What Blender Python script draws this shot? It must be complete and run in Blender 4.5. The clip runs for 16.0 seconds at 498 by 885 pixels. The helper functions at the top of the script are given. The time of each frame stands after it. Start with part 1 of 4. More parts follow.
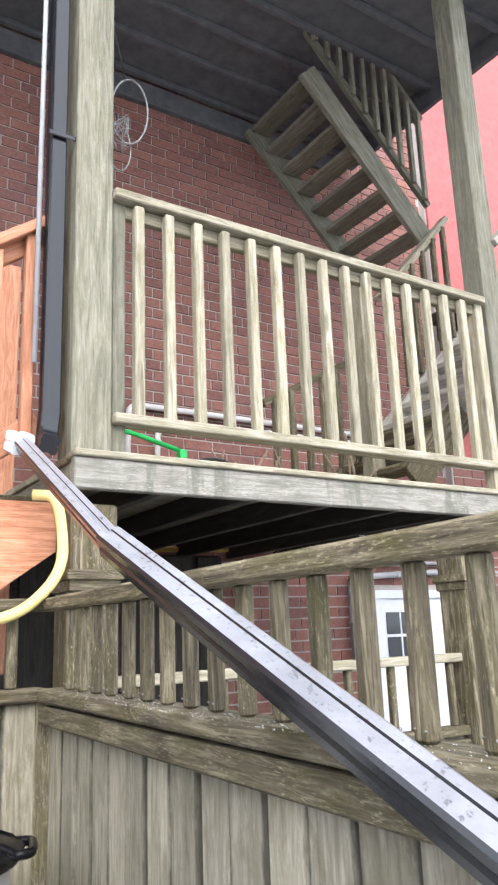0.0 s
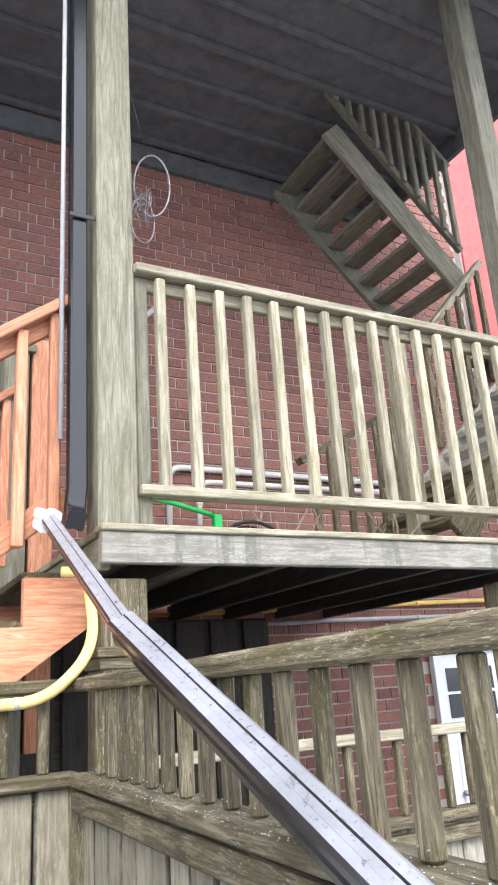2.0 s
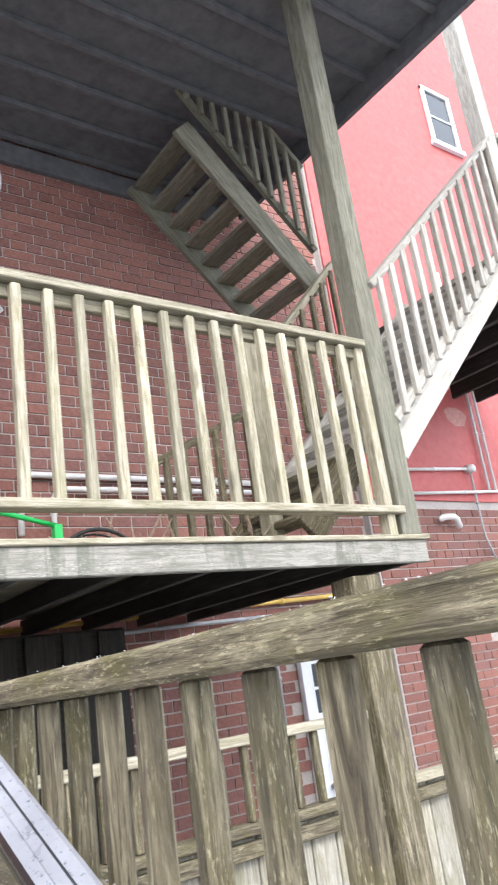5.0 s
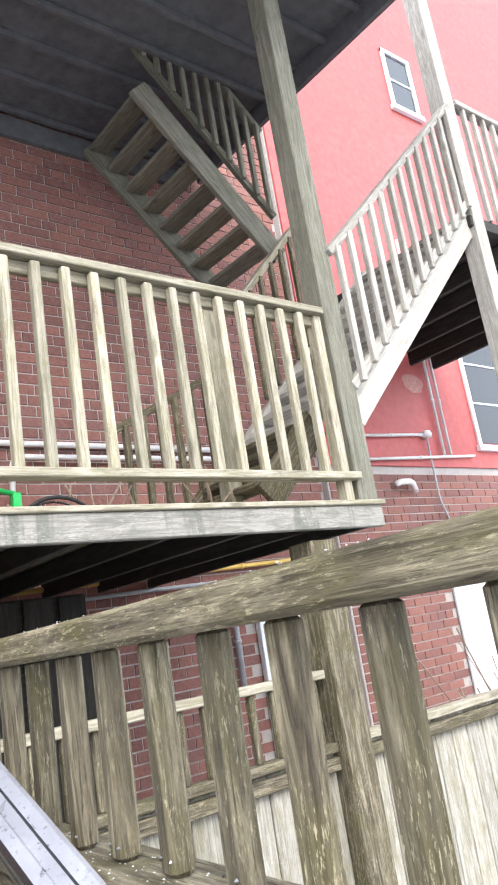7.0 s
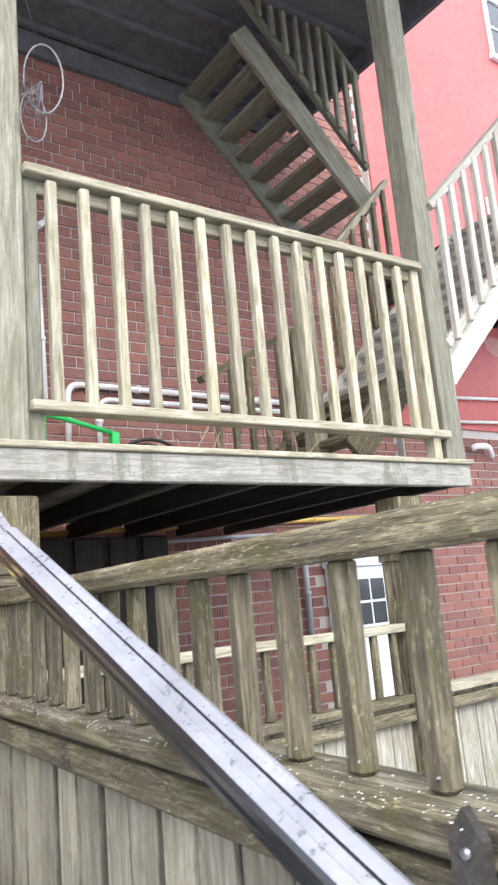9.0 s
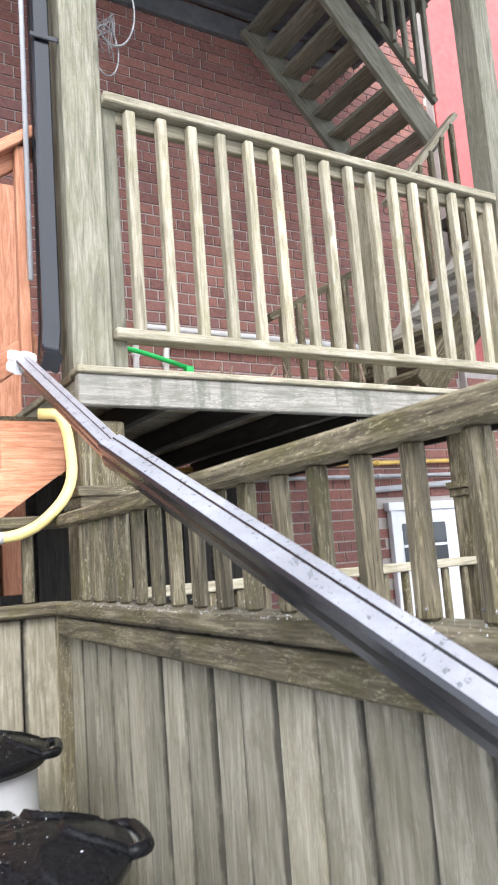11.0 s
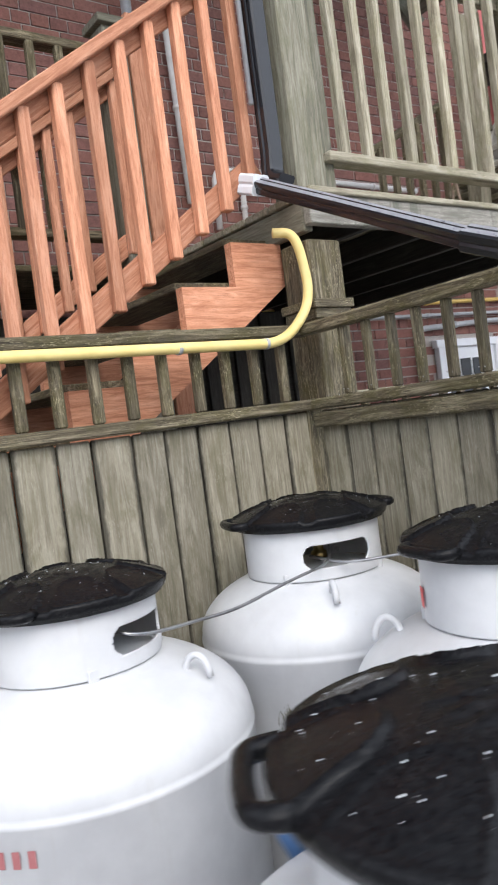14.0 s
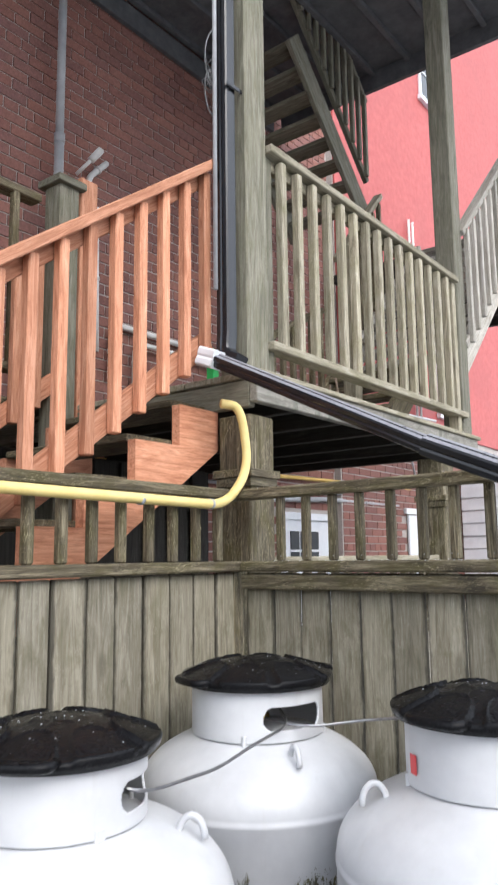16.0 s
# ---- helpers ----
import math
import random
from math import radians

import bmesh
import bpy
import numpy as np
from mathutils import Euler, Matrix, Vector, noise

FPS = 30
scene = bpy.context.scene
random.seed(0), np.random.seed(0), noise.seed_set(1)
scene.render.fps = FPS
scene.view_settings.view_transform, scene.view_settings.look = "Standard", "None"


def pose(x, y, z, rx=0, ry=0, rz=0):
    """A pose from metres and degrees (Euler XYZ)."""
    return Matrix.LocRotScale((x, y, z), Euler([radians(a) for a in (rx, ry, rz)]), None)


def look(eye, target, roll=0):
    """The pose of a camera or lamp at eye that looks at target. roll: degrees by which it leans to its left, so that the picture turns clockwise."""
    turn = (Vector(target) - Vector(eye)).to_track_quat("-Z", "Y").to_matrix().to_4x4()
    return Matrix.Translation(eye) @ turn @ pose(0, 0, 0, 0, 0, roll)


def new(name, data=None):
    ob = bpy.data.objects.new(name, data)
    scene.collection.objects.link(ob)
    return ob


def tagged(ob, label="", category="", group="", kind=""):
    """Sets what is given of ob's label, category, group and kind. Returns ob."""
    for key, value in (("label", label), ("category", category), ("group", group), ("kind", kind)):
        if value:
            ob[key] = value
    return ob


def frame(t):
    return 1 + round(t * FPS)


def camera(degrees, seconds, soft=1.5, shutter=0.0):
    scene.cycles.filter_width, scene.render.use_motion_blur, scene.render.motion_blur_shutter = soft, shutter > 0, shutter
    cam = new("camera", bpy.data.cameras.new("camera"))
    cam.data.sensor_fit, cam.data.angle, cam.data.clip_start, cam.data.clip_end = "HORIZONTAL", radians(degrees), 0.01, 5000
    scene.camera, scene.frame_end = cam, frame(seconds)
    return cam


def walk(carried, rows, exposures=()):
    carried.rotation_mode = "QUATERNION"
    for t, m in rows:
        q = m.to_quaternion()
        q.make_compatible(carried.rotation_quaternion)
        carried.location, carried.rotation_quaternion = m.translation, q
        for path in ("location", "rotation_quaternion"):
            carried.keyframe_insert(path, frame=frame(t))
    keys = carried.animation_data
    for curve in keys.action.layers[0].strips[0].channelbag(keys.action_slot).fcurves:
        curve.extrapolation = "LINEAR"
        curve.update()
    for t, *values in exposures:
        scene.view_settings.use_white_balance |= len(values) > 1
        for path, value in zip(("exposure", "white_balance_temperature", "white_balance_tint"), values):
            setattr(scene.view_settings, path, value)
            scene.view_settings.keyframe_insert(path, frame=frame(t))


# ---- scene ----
cam = camera(36.5, 16.0, soft=1.9, shutter=0.5)
PATH = [
    (0, (-0.788, -2.182, 1.738), (0.275, -0.557, 2.22), -2.2),
    (0.5, (-0.791, -2.179, 1.756), (0.212, -0.531, 2.282), -1.8),
    (1, (-0.768, -2.216, 1.77), (0.185, -0.557, 2.35), -2.0),
    (1.5, (-0.71, -2.214, 1.785), (0.223, -0.545, 2.372), -2.9),
    (2, (-0.693, -2.217, 1.794), (0.229, -0.552, 2.408), -4.0),
    (2.5, (-0.676, -2.217, 1.797), (0.253, -0.564, 2.431), -5.2),
    (3, (-0.651, -2.245, 1.816), (0.305, -0.619, 2.482), -6.1),
    (3.5, (-0.602, -2.261, 1.82), (0.402, -0.668, 2.492), -7.1),
    (4, (-0.569, -2.267, 1.818), (0.487, -0.7, 2.473), -7.7),
    (4.5, (-0.529, -2.27, 1.812), (0.589, -0.734, 2.436), -8.1),
    (5, (-0.504, -2.248, 1.809), (0.672, -0.739, 2.393), -8.3),
    (5.2, (-0.501, -2.245, 1.809), (0.7, -0.752, 2.381), -8.5),
    (7.3, (-0.522, -2.276, 1.804), (0.739, -0.796, 2.272), -9.0),
    (7.5, (-0.545, -2.258, 1.793), (0.701, -0.762, 2.253), -8.7),
    (8, (-0.581, -2.233, 1.786), (0.624, -0.698, 2.224), -7.5),
    (8.5, (-0.591, -2.242, 1.787), (0.585, -0.682, 2.212), -6.5),
    (9, (-0.647, -2.209, 1.786), (0.496, -0.616, 2.179), -5.1),
    (9.5, (-0.666, -2.183, 1.781), (0.474, -0.577, 2.13), -4.1),
    (10, (-0.714, -2.164, 1.774), (0.399, -0.535, 2.103), -3.0),
    (10.2, (-0.725, -2.152, 1.764), (0.37, -0.509, 2.083), -2.8),
    (12.3, (-0.866, -2.198, 1.608), (0.093, -0.462, 1.867), -6.7),
    (12.5, (-0.994, -2.187, 1.640), (-0.011, -0.460, 1.834), -7.4),
    (13, (-1.257, -2.051, 1.6), (-0.315, -0.289, 1.692), -6.9),
    (13.5, (-1.446, -1.896, 1.58), (-0.433, -0.173, 1.526), -7.6),
    (14, (-1.719, -1.864, 1.558), (-0.548, -0.243, 1.5), -7.5),
    (14.5, (-1.93, -1.699, 1.587), (-0.594, -0.211, 1.563), -5.5),
    (15, (-2.119, -1.659, 1.589), (-0.634, -0.322, 1.687), -2.8),
    (15.5, (-2.185, -1.645, 1.599), (-0.64, -0.392, 1.808), -0.9),
    (16, (-2.165, -1.624, 1.614), (-0.598, -0.418, 1.914), -0.7),
]
walk(cam, [(t, look(eye, target, roll)) for t, eye, target, roll in PATH],
     [(0, 1.57, 6300, 10), (10.2, 1.62, 6250, 10), (12.5, 1.50, 6250, 10), (14.0, 0.82, 6350, 10), (14.8, 0.76, 6400, 10), (16, 0.88, 6350, 10)])

# ---- light ----
world = bpy.data.worlds.new("sky")
scene.world = world
world.use_nodes = True
wn = world.node_tree
sky = wn.nodes.new("ShaderNodeTexSky")
sky.sky_type = "NISHITA"
sky.sun_disc = False
sky.sun_elevation = radians(40)
sky.sun_rotation = radians(200)
sky.dust_density = 6.0
sky.ozone_density = 1.0
soften = wn.nodes.new("ShaderNodeMixRGB")
soften.inputs[0].default_value = 0.8
soften.inputs[2].default_value = (8.3, 8.8, 9.6, 1)
wn.links.new(sky.outputs[0], soften.inputs[1])
wn.links.new(soften.outputs[0], wn.nodes["Background"].inputs[0])
wn.nodes["Background"].inputs[1].default_value = 0.15
sun_data = bpy.data.lights.new("sun", "SUN")
sun_data.energy = 0.95
sun_data.angle = radians(32)
sun_data.color = (1.0, 0.97, 0.93)
sun = new("sun", sun_data)
sun.matrix_world = look((-3.0, -7, 7.8), (0.3, 0, 1.3))

# ---- materials ----


def nodes_of(name, rough=0.8, metal=0.0):
    m = bpy.data.materials.new(name)
    m.use_nodes = True
    t = m.node_tree
    b = t.nodes["Principled BSDF"]
    b.inputs["Roughness"].default_value = rough
    b.inputs["Metallic"].default_value = metal
    return m, t, b


def ramp(t, fac, stops):
    r = t.nodes.new("ShaderNodeValToRGB")
    e = r.color_ramp.elements
    while len(e) < len(stops):
        e.new(0.5)
    for k, (p, c) in zip(e, stops):
        k.position = p
        k.color = (*c, 1)
    t.links.new(fac, r.inputs[0])
    return r.outputs[0]


def mapped(t, scale, kind="Object", turn=(0, 0, 0)):
    c = t.nodes.new("ShaderNodeTexCoord")
    m = t.nodes.new("ShaderNodeMapping")
    m.inputs["Scale"].default_value = scale
    m.inputs["Rotation"].default_value = turn
    t.links.new(c.outputs[kind], m.inputs[0])
    return m.outputs[0]


def shifted(t, vec):
    """Moves a pattern by each object's own random number."""
    info = t.nodes.new("ShaderNodeObjectInfo")
    mul = t.nodes.new("ShaderNodeVectorMath")
    mul.operation = "MULTIPLY_ADD"
    t.links.new(info.outputs["Random"], mul.inputs[0])
    mul.inputs[1].default_value = (37.0, 19.0, 23.0)
    t.links.new(vec, mul.inputs[2])
    return mul.outputs[0]


def noisy(t, vec, scale, detail=4.0, rough=0.6, distort=0.0):
    n = t.nodes.new("ShaderNodeTexNoise")
    n.inputs["Scale"].default_value = scale
    n.inputs["Detail"].default_value = detail
    n.inputs["Roughness"].default_value = rough
    n.inputs["Distortion"].default_value = distort
    t.links.new(vec, n.inputs["Vector"])
    return n.outputs[0]


def mix(t, fac, a, b, how="MIX"):
    m = t.nodes.new("ShaderNodeMixRGB")
    m.blend_type = how
    for k, v in enumerate((fac, a, b)):
        if isinstance(v, (int, float)):
            m.inputs[k].default_value = v
        elif isinstance(v, tuple):
            m.inputs[k].default_value = (*v, 1)
        else:
            t.links.new(v, m.inputs[k])
    return m.outputs[0]


def bumped(t, b, height, strength=0.4, dist=0.003):
    n = t.nodes.new("ShaderNodeBump")
    n.inputs["Strength"].default_value = strength
    n.inputs["Distance"].default_value = dist
    t.links.new(height, n.inputs["Height"])
    t.links.new(n.outputs[0], b.inputs["Normal"])


def wood(name, dark, mid, light, stain, stain_amount=0.5, relief=0.5, fleck=None, fleck_amount=0.6, drips=False, half=0.0, fine_amount=0.75):
    """Weathered timber: grain runs along the local x axis."""
    m, t, b = nodes_of(name, 0.85)
    along = shifted(t, mapped(t, (1.6, 20, 20)))
    grain = noisy(t, along, 2.0, 7, 0.7, 1.6)
    fine = noisy(t, shifted(t, mapped(t, (7, 120, 120))), 2.0, 4, 0.7, 0.8)
    blot = noisy(t, shifted(t, mapped(t, (4.0, 9, 9))), 2.0, 5, 0.7, 0.5)
    col = ramp(t, grain, [(0.32, dark), (0.5, mid), (0.67, light)])
    col = mix(t, ramp(t, fine, [(0.34, (fine_amount,) * 3), (0.48, (0, 0, 0))]), col, dark)
    spot = ramp(t, blot, [(0.46, (0, 0, 0)), (0.66, (stain_amount,) * 3)])
    col = mix(t, spot, col, stain)
    # knots: a few dark ovals along the timber
    vor = t.nodes.new("ShaderNodeTexVoronoi")
    vor.inputs["Scale"].default_value = 1.0
    t.links.new(shifted(t, mapped(t, (3.0, 9, 9))), vor.inputs["Vector"])
    col = mix(t, ramp(t, vor.outputs["Distance"], [(0.07, (0.75,) * 3), (0.16, (0, 0, 0))]), col, dark)
    if drips:
        d = noisy(t, shifted(t, mapped(t, (5.5, 0.3, 0.9))), 2.0, 4, 0.6)
        e = noisy(t, mapped(t, (30, 40, 40)), 2.0, 5, 0.7)
        col = mix(t, mix(t, 1.0, ramp(t, d, [(0.56, (0, 0, 0)), (0.63, (0.9,) * 3)]), ramp(t, e, [(0.3, (0.5,) * 3), (0.6, (1, 1, 1))]), "MULTIPLY"), col, stain)
    if fleck:
        f1 = noisy(t, shifted(t, mapped(t, (30, 150, 150))), 2.0, 6, 0.75)
        f2 = noisy(t, shifted(t, mapped(t, (3.5, 6, 6))), 2.0, 3, 0.6)
        k = mix(t, 1.0, ramp(t, f1, [(0.55, (0, 0, 0)), (0.62, (fleck_amount,) * 3)]), ramp(t, f2, [(0.42, (0, 0, 0)), (0.6, (1, 1, 1))]), "MULTIPLY")
        col = mix(t, k, col, fleck)
    if half:
        sep = t.nodes.new("ShaderNodeSeparateXYZ")
        t.links.new(mapped(t, (1, 1, 1)), sep.inputs[0])
        out = t.nodes.new("ShaderNodeMath")
        out.operation = "ABSOLUTE"
        t.links.new(sep.outputs[1], out.inputs[0])
        rag = t.nodes.new("ShaderNodeMath")
        rag.operation = "MULTIPLY_ADD"
        t.links.new(noisy(t, shifted(t, mapped(t, (9, 30, 30))), 1.5, 5, 0.7), rag.inputs[0])
        rag.inputs[1].default_value = half * 0.5
        t.links.new(out.outputs[0], rag.inputs[2])
        col = mix(t, ramp(t, rag.outputs[0], [(half * 1.06, (0, 0, 0)), (half * 1.20, (0.85,) * 3)]), col, (0.030, 0.027, 0.020))
    info = t.nodes.new("ShaderNodeObjectInfo")
    col = mix(t, 1.0, col, ramp(t, info.outputs["Random"], [(0.0, (0.76, 0.76, 0.74)), (0.5, (0.97, 0.97, 0.97)), (1.0, (1.18, 1.17, 1.14))]), "MULTIPLY")
    t.links.new(col, b.inputs["Base Color"])
    bumped(t, b, mix(t, 0.5, grain, fine), relief, 0.005)
    return m


GREY_WOOD = wood("weathered_grey_wood", (0.030, 0.023, 0.014), (0.125, 0.104, 0.066), (0.31, 0.27, 0.185), (0.080, 0.070, 0.022), 0.75, 1.2, (0.46, 0.41, 0.27), 0.7, fine_amount=0.9)
BOARD_WOOD = wood("weathered_fence_board", (0.140, 0.125, 0.092), (0.238, 0.218, 0.168), (0.345, 0.322, 0.260), (0.12, 0.110, 0.065), 0.6, 0.5, (0.50, 0.48, 0.41), 0.3, half=0.0575, fine_amount=0.28)
BOARD_PALE = wood("pale_fence_board", (0.17, 0.155, 0.12), (0.34, 0.32, 0.27), (0.48, 0.46, 0.41), (0.19, 0.18, 0.095), 0.55, 0.5, (0.60, 0.58, 0.52), 0.4)
DECK_WOOD = wood("pale_treated_wood", (0.145, 0.125, 0.085), (0.33, 0.30, 0.225), (0.46, 0.425, 0.345), (0.19, 0.18, 0.09), 0.5, 0.5, (0.58, 0.54, 0.43), 0.35, fine_amount=0.5)
RIM_WOOD = wood("bleached_rim_wood", (0.12, 0.112, 0.098), (0.215, 0.207, 0.186), (0.295, 0.287, 0.265), (0.10, 0.104, 0.085), 0.6, 0.4, (0.52, 0.50, 0.46), 0.4, True)
POST_WOOD = wood("green_grey_post_wood", (0.082, 0.079, 0.059), (0.175, 0.168, 0.130), (0.255, 0.245, 0.20), (0.11, 0.11, 0.062), 0.45, 0.4, (0.33, 0.31, 0.24), 0.3, fine_amount=0.5)
# shade under deck and landing is put into this near-black, shared with the picket
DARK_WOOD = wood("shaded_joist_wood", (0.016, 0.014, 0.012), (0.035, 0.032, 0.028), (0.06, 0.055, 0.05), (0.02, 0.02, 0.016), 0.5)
ORANGE_WOOD = wood("cedar_stained_wood", (0.34, 0.13, 0.07), (0.56, 0.26, 0.155), (0.68, 0.37, 0.25), (0.40, 0.18, 0.105), 0.4, 0.3)
PALE_WOOD = wood("sunbleached_stair_wood", (0.21, 0.195, 0.165), (0.38, 0.36, 0.325), (0.50, 0.48, 0.45), (0.26, 0.245, 0.195), 0.4)


def brick_material():
    m, t, b = nodes_of("red_brick", 0.9)
    info = t.nodes.new("ShaderNodeObjectInfo")
    geo = t.nodes.new("ShaderNodeNewGeometry")
    add = t.nodes.new("ShaderNodeMath")
    add.operation = "FRACT"
    s = t.nodes.new("ShaderNodeMath")
    s.operation = "ADD"
    t.links.new(info.outputs["Random"], s.inputs[0])
    t.links.new(geo.outputs["Random Per Island"], s.inputs[1])
    t.links.new(s.outputs[0], add.inputs[0])
    pos = t.nodes.new("ShaderNodeNewGeometry").outputs["Position"]
    col = ramp(t, add.outputs[0], [(0.0, (0.15, 0.066, 0.058)), (0.35, (0.25, 0.100, 0.075)), (0.7, (0.32, 0.135, 0.098)), (1.0, (0.20, 0.098, 0.092))])
    n1 = noisy(t, pos, 60, 5, 0.7)
    col = mix(t, 0.5, col, ramp(t, n1, [(0.3, (0.11, 0.05, 0.045)), (0.7, (0.38, 0.19, 0.16))]))
    n2 = noisy(t, pos, 1.1, 4, 0.6)
    col = mix(t, ramp(t, n2, [(0.5, (0, 0, 0)), (0.75, (0.45,) * 3)]), col, (0.10, 0.055, 0.05))
    t.links.new(col, b.inputs["Base Color"])
    bumped(t, b, n1, 0.5, 0.003)
    return m


def speckled(name, a, c, scale, rough=0.9, bump=0.4, metal=0.0, second=None):
    m, t, b = nodes_of(name, rough, metal)
    pos = t.nodes.new("ShaderNodeNewGeometry").outputs["Position"]
    n = noisy(t, pos, scale, 6, 0.65)
    col = ramp(t, n, [(0.3, a), (0.7, c)])
    n2 = noisy(t, pos, scale * 0.08, 4, 0.6)
    col = mix(t, ramp(t, n2, [(0.45, (0, 0, 0)), (0.75, (0.5,) * 3)]), col, second or a)
    t.links.new(col, b.inputs["Base Color"])
    bumped(t, b, n, bump, 0.003)
    return m


BRICK = brick_material()
MORTAR = speckled("lime_mortar", (0.34, 0.305, 0.285), (0.54, 0.50, 0.47), 90)
RED_PAINT = speckled("flaking_red_paint", (0.42, 0.080, 0.075), (0.52, 0.12, 0.11), 14, 0.6, 0.25, second=(0.36, 0.085, 0.08))
OLD_PAINT = speckled("old_pink_paint", (0.42, 0.16, 0.14), (0.60, 0.34, 0.30), 22, 0.8, 0.4)
# unseen ground, made pale so it throws light up at the tank sides
GROUND = speckled("pale_bounce_concrete", (0.20, 0.20, 0.203), (0.46, 0.465, 0.475), 40)
SIDING = speckled("white_vinyl_siding", (0.62, 0.64, 0.68), (0.74, 0.76, 0.79), 8, 0.5, 0.05)
WHITE_PAINT = speckled("white_door_paint", (0.70, 0.73, 0.78), (0.80, 0.82, 0.86), 10, 0.45, 0.1)
# haze and the ledger's shade are put into this soffit grey
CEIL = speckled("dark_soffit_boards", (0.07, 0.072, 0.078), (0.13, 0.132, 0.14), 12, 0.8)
PIPE_WHITE = speckled("white_conduit", (0.62, 0.61, 0.60), (0.74, 0.73, 0.72), 20, 0.4, 0.1)
PIPE_GREY = speckled("grey_conduit", (0.33, 0.34, 0.36), (0.45, 0.46, 0.48), 20, 0.4, 0.1)
PIPE_YELLOW = speckled("yellow_gas_pipe", (0.62, 0.40, 0.08), (0.75, 0.52, 0.14), 12, 0.5, 0.1)
HOSE_YELLOW = speckled("pale_yellow_plastic", (0.72, 0.56, 0.20), (0.82, 0.68, 0.30), 9, 0.45, 0.08)


def wet_plastic():
    """Black moulded plastic, pebbled, with beads and streaks of water."""
    m, t, b = nodes_of("wet_black_plastic", 0.3)
    obj = mapped(t, (1, 1, 1))
    pebble = noisy(t, obj, 170, 4, 0.65)
    streak = noisy(t, mapped(t, (130, 34, 60)), 1.0, 5, 0.7, 0.8)
    wet = noisy(t, obj, 22, 4, 0.6)
    t.links.new(ramp(t, pebble, [(0.35, (0.004, 0.004, 0.005)), (0.7, (0.013, 0.0135, 0.015))]), b.inputs["Base Color"])
    t.links.new(ramp(t, wet, [(0.35, (0.08,) * 3), (0.62, (0.28,) * 3)]), b.inputs["Roughness"])
    b.inputs["Specular IOR Level"].default_value = 0.13
    bumped(t, b, mix(t, 0.5, pebble, streak), 0.5, 0.004)
    return m


BLACK_PLASTIC = wet_plastic()
STEEL = speckled("dull_steel", (0.25, 0.25, 0.26), (0.42, 0.42, 0.43), 30, 0.35, 0.1, 0.9)
BLUE = speckled("worn_blue_plastic", (0.03, 0.085, 0.20), (0.06, 0.14, 0.29), 15, 0.4, 0.1)
GREEN = speckled("bright_green_plastic", (0.02, 0.50, 0.10), (0.04, 0.62, 0.16), 15, 0.35, 0.05)
CABLE = speckled("black_cable", (0.012, 0.012, 0.012), (0.03, 0.03, 0.03), 40, 0.5, 0.1)
TWIG = speckled("dry_twig_bark", (0.16, 0.11, 0.08), (0.34, 0.26, 0.20), 60)
SNOW = speckled("wet_snow", (0.74, 0.77, 0.82), (0.84, 0.86, 0.90), 40, 0.6, 0.4)
HOOP = speckled("tarnished_wire", (0.16, 0.16, 0.165), (0.30, 0.30, 0.31), 30, 0.4, 0.1, 0.5)
BRASS = speckled("brass_valve", (0.42, 0.30, 0.12), (0.56, 0.42, 0.18), 30, 0.35, 0.1, 0.9)
RED_TAG = speckled("red_tag", (0.60, 0.04, 0.05), (0.70, 0.08, 0.08), 20, 0.5, 0.05)
RED_PRINT = speckled("faded_red_print", (0.30, 0.10, 0.11), (0.38, 0.15, 0.15), 30, 0.5, 0.05)
GREY_PRINT = speckled("grey_print", (0.20, 0.20, 0.21), (0.28, 0.28, 0.29), 20, 0.5, 0.05)


def glass_material():
    m, t, b = nodes_of("dark_window_glass", 0.06)
    b.inputs["Base Color"].default_value = (0.03, 0.035, 0.04, 1)
    n = noisy(t, mapped(t, (1, 1, 1)), 3.0, 2, 0.5)
    bumped(t, b, n, 0.05, 0.01)
    return m


GLASS = glass_material()


def black_pale_tops(name, amount):
    """Gloss black paint; faces turned up are coloured pale, for sleet and for sky sheen."""
    m, t, b = nodes_of(name, 0.22)
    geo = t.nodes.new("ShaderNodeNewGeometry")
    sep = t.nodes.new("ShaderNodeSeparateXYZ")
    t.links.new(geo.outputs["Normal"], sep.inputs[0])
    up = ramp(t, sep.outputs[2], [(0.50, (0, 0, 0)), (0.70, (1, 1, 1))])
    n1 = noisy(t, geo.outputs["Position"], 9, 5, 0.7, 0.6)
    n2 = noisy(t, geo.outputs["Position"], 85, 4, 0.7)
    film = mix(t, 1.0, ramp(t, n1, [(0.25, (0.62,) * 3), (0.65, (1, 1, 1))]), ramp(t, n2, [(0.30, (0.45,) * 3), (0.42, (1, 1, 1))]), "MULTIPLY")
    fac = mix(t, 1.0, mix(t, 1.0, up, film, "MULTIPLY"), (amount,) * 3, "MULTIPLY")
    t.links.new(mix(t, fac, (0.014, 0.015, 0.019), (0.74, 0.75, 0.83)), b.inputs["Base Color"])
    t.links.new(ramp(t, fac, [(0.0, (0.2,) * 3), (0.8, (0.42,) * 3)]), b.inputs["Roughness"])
    bumped(t, b, n2, 0.12, 0.002)
    return m


BLACK_METAL, SLEET_SHEEN = black_pale_tops("gloss_black_downspout", 0.0), black_pale_tops("sleet_sheen_black_downspout", 0.40)


